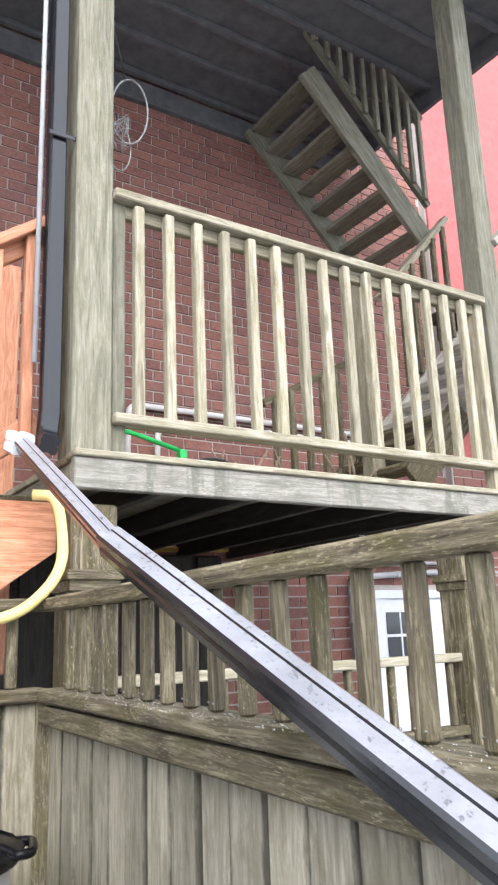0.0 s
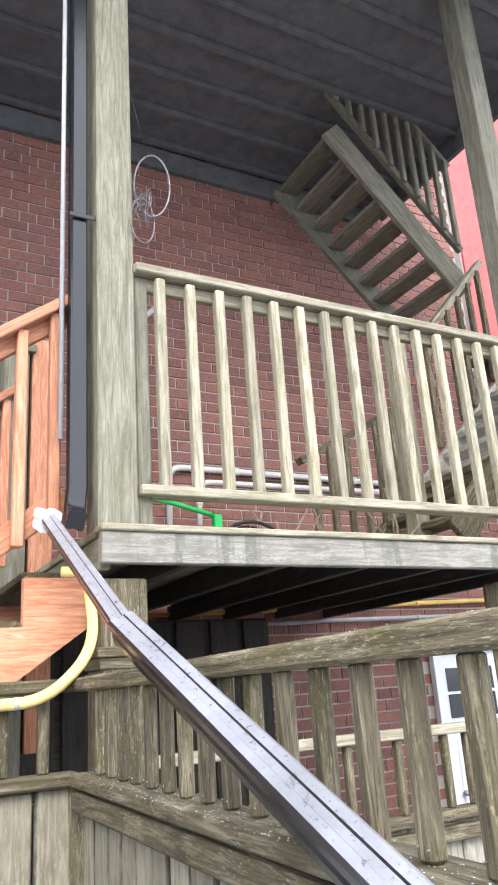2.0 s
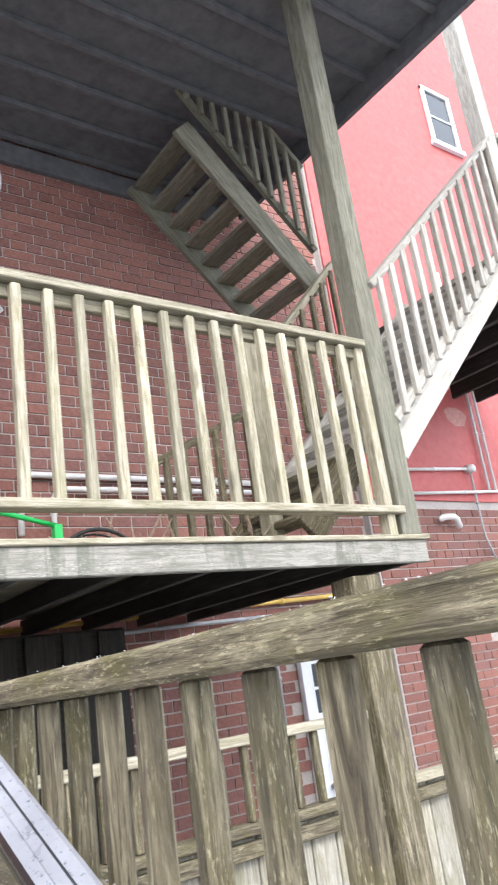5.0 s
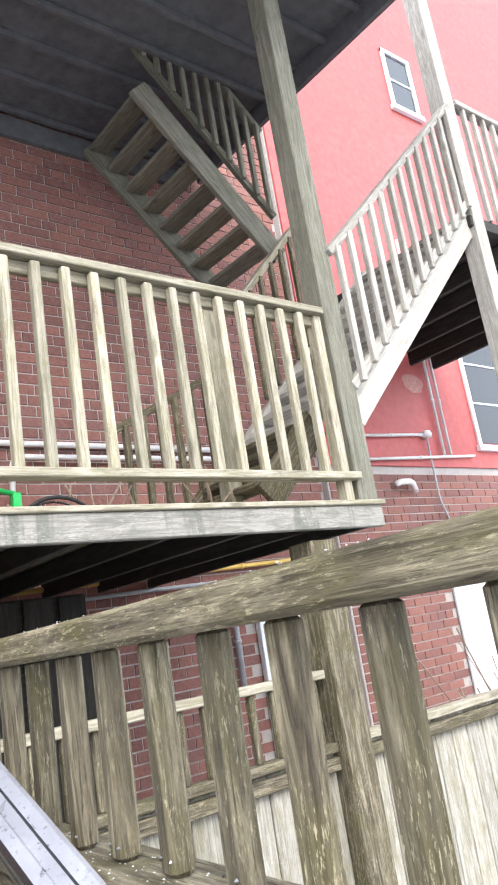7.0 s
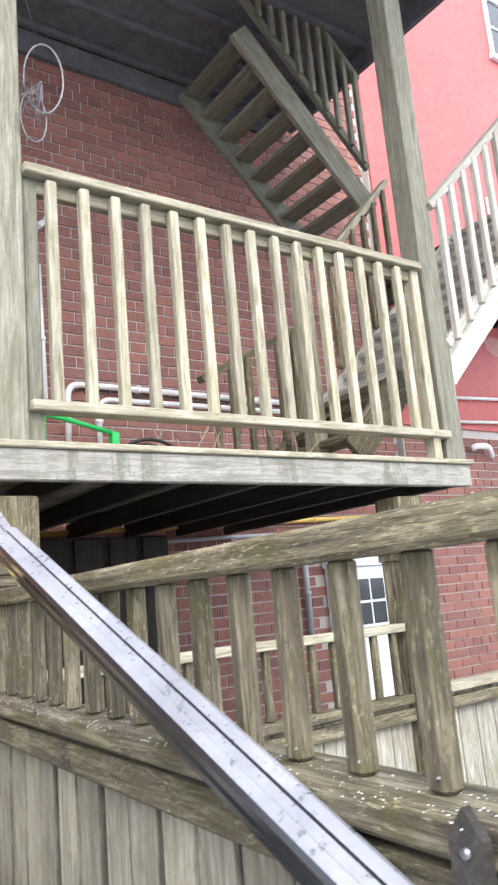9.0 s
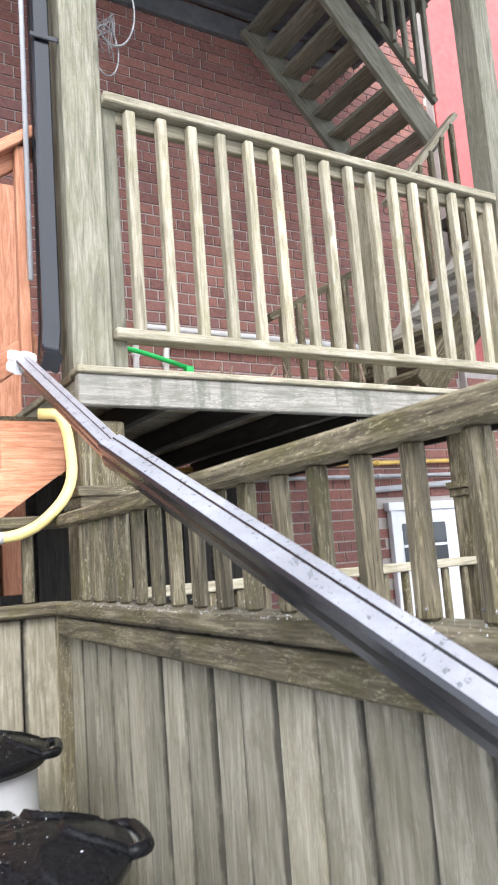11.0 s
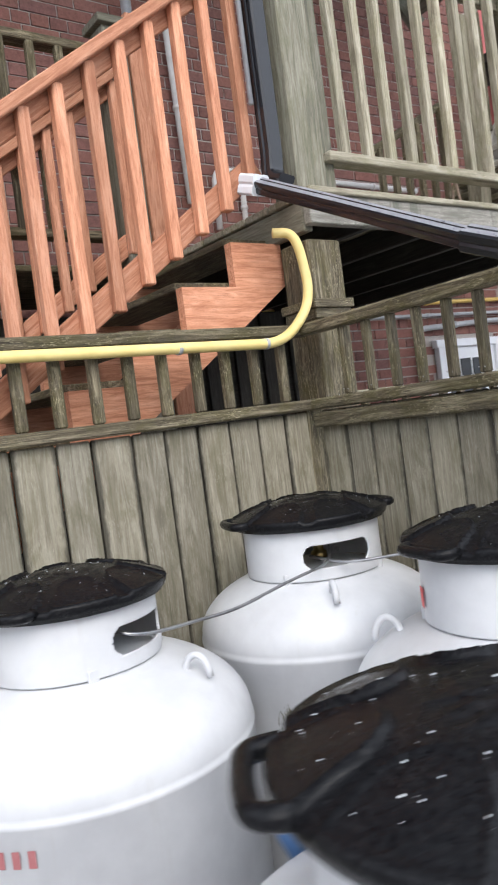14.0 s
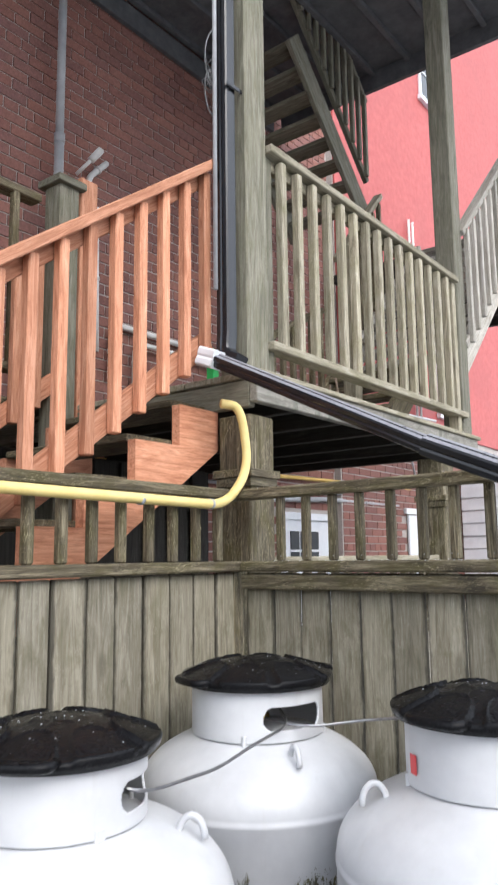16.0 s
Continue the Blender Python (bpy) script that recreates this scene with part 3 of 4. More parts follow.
def orz(x, z0):
    return z0 + (x - OX0) * SL


for y in (0.16, 1.02):
    xl = -2.3
    beam("handrail", ostair, (xl, y, orz(xl, 3.135)), (OX0, y, orz(OX0, 3.135)), 0.085, 0.036, ORANGE_WOOD)
    beam("under_rail", ostair, (xl, y + 0.03, orz(xl, 3.09)), (OX0, y + 0.03, orz(OX0, 3.09)), 0.03, 0.06, ORANGE_WOOD)
    beam("bottom_rail", ostair, (xl, y + 0.03, orz(xl, 2.425)), (OX0, y + 0.03, orz(OX0, 2.425)), 0.03, 0.08, ORANGE_WOOD)
    for k in range(20):
        x = -0.114 - k * 0.1103
        upright("baluster", ostair, x, y - 0.005, orz(x, 2.37), orz(x, 3.11), 0.036, 0.036, ORANGE_WOOD)
for k in range(9):
    x, z = -0.075 - k * 0.217, 2.177 - k * 0.152
    # cedar stair treads in dark grey wood: the shade is put into their colour
    beam("tread", ostair, (x, 0.257, z), (x, 0.948, z), 0.225, 0.026, GREY_WOOD)
# cut stringers under the treads
for y in (0.215, 0.95):
    n, run, rise = 8, 0.217, 0.152
    top = []
    for k in range(n):
        top += [(0.031 - k * run, 2.166 - k * rise), (0.031 - (k + 1) * run, 2.166 - k * rise)]
    low = [(0.031 - n * run, 2.166 - n * rise - 0.14), (0.031, 2.016)]
    ring = top + low
    m = len(ring)
    vv = [(x, y, z) for x, z in ring] + [(x, y + 0.038, z) for x, z in ring]
    bm = bmesh.new()
    bv = [bm.verts.new(p) for p in vv]
    bm.faces.new(bv[:m][::-1])
    bm.faces.new(bv[m:])
    for k in range(m):
        bm.faces.new((bv[k], bv[(k + 1) % m], bv[m + (k + 1) % m], bv[m + k]))
    bmesh.ops.triangulate(bm, faces=[f for f in bm.faces if len(f.verts) > 4])
    bmesh.ops.recalc_face_normals(bm, faces=bm.faces[:])
    me = bpy.data.meshes.new("cut_stringer")
    bm.to_mesh(me)
    bm.free()
    me.materials.append(ORANGE_WOOD)
    place(new("cut_stringer", me), Matrix.Identity(4), ostair)
upright("newel", ostair, 0.045, 1.06, 1.6, 3.39, 0.10, 0.10, ORANGE_WOOD)
newel = thing("newel_post", (-0.075, 1.06, 0), "grey timber newel with a flat cap beside the cedar stairs", "post")
upright("shaft", newel, -0.075, 1.06, 0, 3.31, 0.11, 0.11, POST_WOOD)
slab("cap", -0.155, 0.005, 0.98, 1.14, 3.31, 3.345, POST_WOOD, newel)

# ---- upper stairs ----


def flight(name, label, y0, y1, xa, za, xb, zb, steps, mat, guard_y, guard_lo, guard_hi, n_bal):
    st = thing(name, (xa, y0, za), label, "stairs")
    for y in (y0, y1):
        beam("stringer", st, (xa, y, za), (xb, y, zb), 0.038, 0.17, mat)
    for k in range(steps):
        q = (k + 0.5) / steps
        x, z = xa + (xb - xa) * q, za + (zb - za) * q + 0.03
        beam("tread", st, (x, y0 + 0.02, z), (x, y1 - 0.02, z), 0.15, 0.035, mat)
    s = (zb - za) / (xb - xa)
    for gy in guard_y:
        beam("guard_bottom_rail", st, (xa, gy, za + guard_lo), (xb, gy, zb + guard_lo), 0.038, 0.05, mat)
        beam("guard_top_rail", st, (xa, gy, za + guard_hi), (xb, gy, zb + guard_hi), 0.07, 0.04, mat)
        for k in range(n_bal):
            x = xa + (xb - xa) * (k + 0.5) / n_bal
            z = za + s * (x - xa)
            upright("baluster", st, x, gy - 0.03, z + guard_lo - 0.03, z + guard_hi - 0.01, 0.034, 0.034, mat)
    return st


flight("timber_stairs", "weathered open-riser stairs climbing under the upper deck", 1.08, 1.74, 2.90, 4.26, 1.90, 5.26, 8, POST_WOOD, (1.06,), 0.30, 0.98, 10)
flight("timber_stairs", "sun-bleached open-riser stairs rising off the deck", 0.1, 0.98, 2.2, 2.75, 3.7, 4.19, 10, PALE_WOOD, (0.06,), 0.13, 0.85, 13)
flight("timber_stairs", "short weathered stair flight starting on the deck", 0.36, 0.98, 1.80, 2.40, 2.2, 2.79, 4, GREY_WOOD, (), 0.5, 1.0, 5)
guard = thing("stair_guard", (2.0, 1.0, DECK), "weathered handrail and balusters beside the lower stairs", "railing")
beam("handrail", guard, (2.30, 1.0, 3.71), (2.98, 1.0, 4.45), 0.07, 0.04, DECK_WOOD)
beam("lower_handrail", guard, (1.38, 1.0, 2.90), (2.06, 1.0, 3.265), 0.06, 0.04, GREY_WOOD)
upright("newel", guard, 1.80, 0.62, DECK, 3.53, 0.085, 0.085, DECK_WOOD)
for k in range(6):
    x = 2.36 + k * 0.11
    upright("baluster", guard, x, 0.97, 3.05 + k * 0.1, 3.76 + k * 0.119, 0.034, 0.034, GREY_WOOD)
for k in range(6):
    x = 1.45 + k * 0.11
    upright("baluster", guard, x, 0.97, DECK, 2.93 + k * 0.059, 0.034, 0.034, GREY_WOOD)
landing = thing("stair_landing", (3.7, 0.1, 4.1), "timber landing at the stair head with shade in its colour", "landing")
# platform and joists are near-black, the underside's shade put into their colour
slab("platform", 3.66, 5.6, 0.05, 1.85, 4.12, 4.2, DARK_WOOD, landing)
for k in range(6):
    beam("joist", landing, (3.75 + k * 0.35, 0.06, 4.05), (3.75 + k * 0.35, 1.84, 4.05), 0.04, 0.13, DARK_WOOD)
upright("post", landing, 3.74, 0.1, 0, 8.2, 0.12, 0.12, PALE_WOOD)
beam("top_rail", landing, (3.8, 0.06, 5.1), (5.6, 0.06, 5.1), 0.08, 0.04, PALE_WOOD)
for k in range(15):
    upright("baluster", landing, 3.9 + k * 0.12, 0.05, 4.2, 5.09, 0.034, 0.034, PALE_WOOD)

# ---- tanks ----


def lug(name, parent, at, turn):
    pts = [(0.027 * math.cos(a) * math.cos(turn), 0.027 * math.cos(a) * math.sin(turn), 0.045 * math.sin(a)) for a in [math.pi * k / 10 for k in range(11)]]
    return tube(name, parent, [Vector(at) + Vector(p) for p in pts], 0.0075, TANK_WHITE, 8)




def lid_petal(rad, a):
    """How far inside one of the eight raised petals of the lid a place lies: under 1 is on the petal."""
    near = (a + math.pi / 8) % (math.pi / 4) - math.pi / 8
    return (max(0.0, (0.165 - rad) / 0.058) ** 2.4 + abs(near / 0.315) ** 2.4) ** (1 / 2.4)


def lid_height(rad, a):
    d = lid_petal(rad, a)
    h = 0.054 - 1.12 * rad * rad - 0.05 * max(0, rad - 0.18)
    h += 0.0065 / (1 + math.exp(min(60, (d - 1.0) / 0.018)))
    h += 0.0045 * math.exp(-((d - 0.95) / 0.045) ** 2)
    if rad < 0.085:
        h += 0.0035 * noise.noise((rad * math.cos(a) * 70, rad * math.sin(a) * 22, 3.1)) * min(1.0, (0.085 - rad) / 0.02)
        pad = max(abs(rad * math.cos(a)), abs(rad * math.sin(a)))
        h += 0.0022 * math.exp(-((pad - 0.042) / 0.004) ** 2)
    return h


def moulded_lid(tk, x, y, z, turn):
    """Black lid: skirt, rolled rim, shallow dome and eight raised petals that reach the rim."""
    seg, rings = 256, 48
    v, f = [], []
    skirt = [(0.186, -0.013), (0.199, -0.013), (0.2005, -0.008), (0.206, -0.005), (0.207, 0.003), (0.203, 0.010)]
    for i, (rad, hz) in enumerate(skirt):
        for k in range(seg):
            a = 6.28319 * k / seg
            on = 1 / (1 + math.exp(min(60, (lid_petal(0.2, a) - 1.0) / 0.018)))
            lift, out = (0.0065 * on, 0.003 * on) if i >= 4 else (0, 0)
            v.append(((rad + out) * math.cos(a), (rad + out) * math.sin(a), hz + lift))
    for i in range(rings):
        rad = 0.198 * (1 - i / rings)
        for k in range(seg):
            a = 6.28319 * k / seg
            v.append((rad * math.cos(a), rad * math.sin(a), lid_height(rad, a)))
    rows = len(skirt) + rings
    for i in range(rows - 1):
        f += [(i * seg + k, i * seg + (k + 1) % seg, i * seg + seg + (k + 1) % seg, i * seg + seg + k) for k in range(seg)]
    f.append(tuple(range((rows - 1) * seg, rows * seg)))
    lid = mesh_ob("lid", v if "lid" not in MESHES else (), f if "lid" not in MESHES else (), BLACK_PLASTIC, smooth=True, key="lid")
    place(lid, Matrix.Translation((x, y, z)) @ Matrix.Rotation(turn, 4, "Z"), tk)
    lid["label"] = "wet black plastic lid"
    return lid


def tank(x, y, turn, mat, label, lugs, spring=0.986, R=0.345, lid_z=1.268):
    tk = thing("propane_tank", (x, y, 0), label, "gas tank", "tanks in the enclosure")
    shell = [(0.0, 0.05), (0.20, 0.05), (0.30, 0.09), (R, 0.2), (R, spring - 0.022), (R + 0.0025, spring - 0.019), (R + 0.0025, spring - 0.010), (R, spring - 0.007), (R, spring)]
    shell += [(R * math.cos(a), spring + R / 2 * math.sin(a)) for a in [math.pi / 2 * k / 18 for k in range(1, 19)]]
    lathe("shell", tk, shell, (x, y, 0), mat, 96)
    lathe("foot_ring", tk, [(0.24, 0.0), (0.25, 0.0), (0.25, 0.10), (0.24, 0.10)], (x, y, 0), mat, 40)
    # collar with two hand slots
    seg, rows, r, z0, z1 = 300, 50, 0.180, spring + R / 2 * math.sqrt(1 - (0.18 / R) ** 2) + 0.004, lid_z + 0.010
    v, f = [], []
    for j in range(rows + 1):
        for k in range(seg):
            a = 6.28319 * k / seg
            v.append((r * math.cos(a), r * math.sin(a), z0 + (z1 - z0) * j / rows))
    for j in range(rows):
        for k in range(seg):
            a = 6.28319 * (k + 0.5) / seg
            z = z0 + (z1 - z0) * (j + 0.5) / rows
            hole = False
            for c in (0.0, math.pi):
                d = (a - c - turn + math.pi) % 6.28319 - math.pi
                s = max(abs(d * r) - 0.066, 0)
                hole |= math.hypot(s, z - z0 - 0.058) < 0.029
            if not hole:
                f.append((j * seg + k, j * seg + (k + 1) % seg, (j + 1) * seg + (k + 1) % seg, (j + 1) * seg + k))
    col = mesh_ob("collar", v, f, TANK_WHITE, smooth=True)
    place(col, Matrix.Translation((x, y, 0)), tk)
    sol = col.modifiers.new("thickness", "SOLIDIFY")
    sol.thickness = 0.006
    for k in range(4):
        a = turn + math.pi / 4 + k * math.pi / 2
        slab("collar_foot", x + 0.176 * math.cos(a) - 0.012, x + 0.176 * math.cos(a) + 0.012, y + 0.176 * math.sin(a) - 0.006, y + 0.176 * math.sin(a) + 0.006, z0 - 0.012, z0 + 0.02, TANK_WHITE, tk)
    lathe("valve", tk, [(0.0, 0.0), (0.022, 0.0), (0.022, 0.02), (0.014, 0.025), (0.014, 0.055), (0.03, 0.06), (0.03, 0.08), (0.0, 0.085)], (x + 0.02, y, spring + R / 2 - 0.006), BRASS, 16)
    # black lid with a rolled rim, raised wedges and two grips
    lid = moulded_lid(tk, x, y, lid_z, turn)
    for s in (0, math.pi):
        a0 = turn + math.pi / 2 + s
        c_, s_ = math.cos(a0), math.sin(a0)
        loop = [(0.190, -0.062), (0.224, -0.055), (0.228, 0), (0.224, 0.055), (0.190, 0.062)]
        tube("grip", lid, rounded([(x + p * c_ - q * s_, y + p * s_ + q * c_, lid_z + 0.008) for p, q in loop], 0.02, 4), 0.011, BLACK_PLASTIC, 10)
    for k in range(2):
        a = lugs + k * math.pi
        lug("lifting_lug", tk, (x + 0.76 * R * math.cos(a), y + 0.76 * R * math.sin(a), spring + 0.31 * R), a)
    return tk


t1 = tank(-1.13, -0.33, radians(-58), TANK_WHITE, "white upright propane tank with grey lettering, beside the fence", radians(-53), 0.950, 0.355, 1.246)
t2 = tank(-0.432, -0.308, radians(-108), TANK_MOSSY, "white propane tank streaked with moss in the fence corner", radians(-121), 1.009, 0.322, 1.286)
t3 = tank(-0.511, -0.994, radians(-99), TANK_WHITE, "white propane tank with a red tag on its collar", radians(130), 0.991, 0.335, 1.282)
t4 = tank(-1.218, -1.489, radians(57), TANK_WHITE, "white propane tank with a blue grip at the open side", radians(10))

# pigtail lines between the tanks
line = thing("gas_line", (-1.05, -0.45, 1.17), "thin grey copper pigtail line between the tanks", "gas line")
tube("run", line, rounded([(-1.10, -0.42, 1.19), (-1.10, -0.507, 1.175), (-1.028, -0.502, 1.159), (-0.932, -0.495, 1.156), (-0.818, -0.488, 1.151), (-0.664, -0.477, 1.174), (-0.511, -0.472, 1.190), (-0.44, -0.38, 1.22)], 0.06), 0.0038, STEEL, 8)
tube("second_run", line, rounded([(-0.52, -0.40, 1.20), (-0.50, -0.51, 1.185), (-0.40, -0.60, 1.195), (-0.39, -0.72, 1.215), (-0.45, -0.84, 1.24)], 0.1), 0.0038, STEEL, 8)
tube("third_run", line, rounded([(-0.53, -1.10, 1.21), (-0.545, -1.24, 1.17), (-0.60, -1.34, 1.05), (-0.62, -1.37, 0.8)], 0.08), 0.0042, STEEL, 8)

# lettering on the first shell: a plain mark in its two colours, bent to the shell
for k, (mat_, a0) in enumerate(((GREY_PRINT, -160), (GREY_PRINT, -155), (RED_PRINT, -149.5), (RED_PRINT, -144.5), (RED_PRINT, -140), (RED_PRINT, -135.5), (RED_PRINT, -131))):
    vv, ff = [], []
    for i in range(5):
        a = radians(a0 + i * 0.55)
        for z in (0.868, 0.868 + (0.036 if k in (0, 2) else 0.030)):
            vv.append((-1.13 + 0.3575 * math.cos(a), -0.33 + 0.3575 * math.sin(a), z))
    ff = [(2 * i, 2 * i + 2, 2 * i + 3, 2 * i + 1) for i in range(4)]
    place(mesh_ob("print_mark", vv, ff, mat_), Matrix.Identity(4), t1)
# red tag on the third collar
vv = []
for i in range(5):
    a = radians(138 + i * 2.2)
    vv += [(-0.511 + 0.1835 * math.cos(a), -0.994 + 0.1835 * math.sin(a), z) for z in (1.165, 1.205)]
place(mesh_ob("tag", vv, [(2 * i, 2 * i + 2, 2 * i + 3, 2 * i + 1) for i in range(4)], RED_TAG), Matrix.Identity(4), t3)
# blue grip clipped to the fourth shell
grip = tube("blue_grip", t4, rounded([(-1.222, -1.152, 1.070), (-1.190, -1.160, 1.082), (-1.145, -1.185, 1.095), (-1.110, -1.215, 1.105)], 0.03), 0.025, BLUE, 9, "worn blue plastic grip")
tube("mouth", grip, [(-1.217, -1.153, 1.0716), (-1.231, -1.150, 1.067)], 0.028, BLUE, 12)

# ---- openings of the house ----


def sash(name, x0, x1, z0, z1, y, cols, rows, label, frame_w=0.05, mat=WHITE_PAINT, kind="structure"):
    w = thing(name, (x0, y, z0), label, "window", kind=kind)
    slab("window_frame", x0, x1, y - 0.03, y, z1 - frame_w, z1, mat, w)
    slab("window_sill", x0 - 0.03, x1 + 0.03, y - 0.05, y, z0 - 0.03, z0 + frame_w - 0.02, mat, w)
    slab("window_frame", x0, x0 + frame_w, y - 0.028, y, z0, z1, mat, w)
    slab("window_frame", x1 - frame_w, x1, y - 0.028, y, z0, z1, mat, w)
    iw, ih = x1 - x0 - 2 * frame_w, z1 - z0 - 2 * frame_w
    for c in range(cols):
        for r in range(rows):
            a, b = x0 + frame_w + c * iw / cols, z0 + frame_w + r * ih / rows
            slab("pane", a + 0.008, a + iw / cols - 0.008, y - 0.008, y - 0.004, b + 0.008, b + ih / rows - 0.008, GLASS, w, c=0.001)
    for c in range(1, cols):
        a = x0 + frame_w + c * iw / cols
        slab("muntin", a - 0.010, a + 0.010, y - 0.018, y - 0.002, z0 + frame_w, z1 - frame_w, mat, w)
    for r in range(1, rows):
        b = z0 + frame_w + r * ih / rows
        slab("muntin", x0 + frame_w, x1 - frame_w, y - 0.02, y - 0.003, b - 0.010, b + 0.010, mat, w)
    return w


sash("window_1", 6.05, 6.85, 3.22, 4.62, WALL_Y - 0.087, 1, 3, "white sash window in the red wall")
sash("window_2", 5.95, 6.45, 7.2, 8.0, WALL_Y - 0.087, 1, 2, "white upper window in the red wall")
door = thing("door_1", (2.9, WALL_Y, 0), "white door with a small six-pane window", "door", kind="structure")
DY = WALL_Y - 0.012
slab("leaf", 2.995, 3.635, DY - 0.03, DY, 0.02, 1.92, WHITE_PAINT, door)
slab("jamb", 2.925, 2.995, DY - 0.05, DY, 0, 1.97, WHITE_PAINT, door)
slab("jamb", 3.635, 3.705, DY - 0.05, DY, 0, 1.97, WHITE_PAINT, door)
slab("head", 2.905, 3.725, DY - 0.055, DY, 1.92, 1.98, WHITE_PAINT, door)
for c in range(3):
    for r in range(2):
        slab("pane", 3.032 + c * 0.150, 3.162 + c * 0.150, DY - 0.036, DY - 0.031, 1.50 + r * 0.172, 1.652 + r * 0.172, GLASS, door, c=0.001)
for c in range(2):
    slab("panel", 3.050 + c * 0.285, 3.290 + c * 0.285, DY - 0.037, DY - 0.031, 0.80, 1.36, WHITE_PAINT, door)
lathe("knob", door, [(0.0, 0.0), (0.02, 0.005), (0.024, 0.02), (0.012, 0.035), (0.0, 0.036)], (3.045, DY - 0.06, 1.02), STEEL, 14)
side_door = thing("door_2", (5.2, WALL_Y, 0), "plain white door in the brick wing", "door", kind="structure")
slab("leaf", 5.15, 5.85, WALL_Y - 0.10, WALL_Y - 0.075, 0.02, 2.03, WHITE_PAINT, side_door)
slab("head", 5.08, 5.92, WALL_Y - 0.11, WALL_Y - 0.075, 2.04, 2.10, WHITE_PAINT, side_door)

# ---- pipes on the walls ----
PY = WALL_Y - 0.05


def run_of_pipe(name, label, pts, r, mat, category="pipe", y=PY, bend=0.06):
    p = thing(name, (pts[0][0], y, pts[0][1]), label, category)
    tube("run", p, rounded([(x, y, z) for x, z in pts], bend), r, mat, 10)
    for (x0, z0), (x1, z1) in zip(pts, pts[1:]):
        l = math.hypot(x1 - x0, z1 - z0)
        for k in range(max(1, int(l / 0.9))):
            q = (k + 0.5) / max(1, int(l / 0.9))
            x, z = x0 + (x1 - x0) * q, z0 + (z1 - z0) * q
            d = Vector((x1 - x0, 0, z1 - z0)).normalized() * 0.012
            tube("clip", p, [Vector((x, y, z)) - d, Vector((x, y, z)) + d], r * 1.3, mat, 10)
    return p


run_of_pipe("gas_pipe", "yellow gas pipe clipped along the brick wall", [(-1.5, 2.16), (2.1, 2.25), (3.6, 2.285), (5.3, 2.30)], 0.016, PIPE_YELLOW)
run_of_pipe("conduit", "grey conduit under the deck on brick", [(0.5, 2.12), (2.1, 2.165), (3.6, 2.18), (5.2, 2.19)], 0.014, PIPE_GREY)
run_of_pipe("conduit", "grey conduit bent down beside the white door", [(2.72, 1.45), (2.72, 2.07), (3.6, 2.115), (5.0, 2.12)], 0.022, PIPE_GREY, bend=0.09)
run_of_pipe("conduit", "white conduit rising on the brick wall behind the railing", [(0.97, 4.2), (0.82, 4.04), (0.84, 2.9)], 0.020, PIPE_WHITE, bend=0.05)
run_of_pipe("conduit", "white conduit beside a junction box", [(0.875, 3.85), (0.895, 2.9)], 0.016, PIPE_WHITE, y=PY - 0.02)
run_of_pipe("conduit", "white conduit loop low on the brick wall", [(1.03, 2.75), (1.04, 3.12), (2.9, 3.12)], 0.020, PIPE_WHITE, bend=0.08)
run_of_pipe("conduit", "white conduit loop under the first", [(1.22, 2.75), (1.23, 3.03), (2.9, 3.05)], 0.018, PIPE_WHITE, bend=0.08, y=PY - 0.02)
WY = WALL_Y - 0.12
run_of_pipe("conduit", "white conduit ending at a round box on red paint", [(4.2, 3.27), (5.2, 3.32)], 0.014, PIPE_WHITE, y=WY)
run_of_pipe("conduit", "long white conduit at the edge of the red paint", [(4.2, 3.06), (5.9, 3.13)], 0.014, PIPE_WHITE, y=WY)
run_of_pipe("conduit", "white conduit climbing the red wall", [(5.42, 3.1), (5.42, 5.4)], 0.014, PIPE_WHITE, y=WY)
run_of_pipe("conduit", "second white conduit climbing the red wall", [(5.52, 3.1), (5.52, 5.4)], 0.014, PIPE_WHITE, y=WY)
run_of_pipe("cable", "pale cable hanging down the brick wing", [(5.2, 3.3), (5.2, 2.7), (5.3, 2.45)], 0.010, PIPE_GREY, y=WY)
box = thing("junction_box", (5.2, WY, 3.32), "round white junction box on the red wall", "junction box")
lathe("box", box, [(0.0, -0.03), (0.05, -0.03), (0.055, 0.0), (0.045, 0.03), (0.0, 0.032)], (5.2, WY, 3.32), PIPE_WHITE, 20)
vent = thing("dryer_vent", (4.72, WY, 2.87), "small white hooded vent on the brick wing", "vent")
tube("hood", vent, rounded([(4.62, WY, 2.84), (4.66, WY - 0.03, 2.86), (4.80, WY - 0.04, 2.86), (4.88, WY, 2.78)], 0.05), 0.028, PIPE_WHITE, 12)
flue = thing("flue_pipe", (0.53, 1.86, 3.9), "thin galvanised flue pipe on the brick wall", "flue")
tube("lower_length", flue, [(0.53, 1.88, 3.3), (0.53, 1.88, 4.15)], 0.030, PIPE_GREY, 14)
tube("upper_length", flue, [(0.53, 1.88, 4.15), (0.53, 1.88, 5.4)], 0.026, PIPE_GREY, 14)
tube("joint", flue, [(0.53, 1.88, 4.12), (0.53, 1.88, 4.18)], 0.034, PIPE_GREY, 14)
# small white conduit elbow on the brick, built from two tubes
elbow = thing("conduit_elbow", (0.8, 1.9, 4.1), "small white conduit elbow on the brick wall", "lamp")
tube("arm", elbow, [(0.72, 1.95, 4.02), (0.76, 1.86, 4.1)], 0.012, PIPE_WHITE, 8)
tube("head", elbow, [(0.76, 1.86, 4.1), (0.81, 1.82, 4.18)], 0.024, PIPE_WHITE, 12)
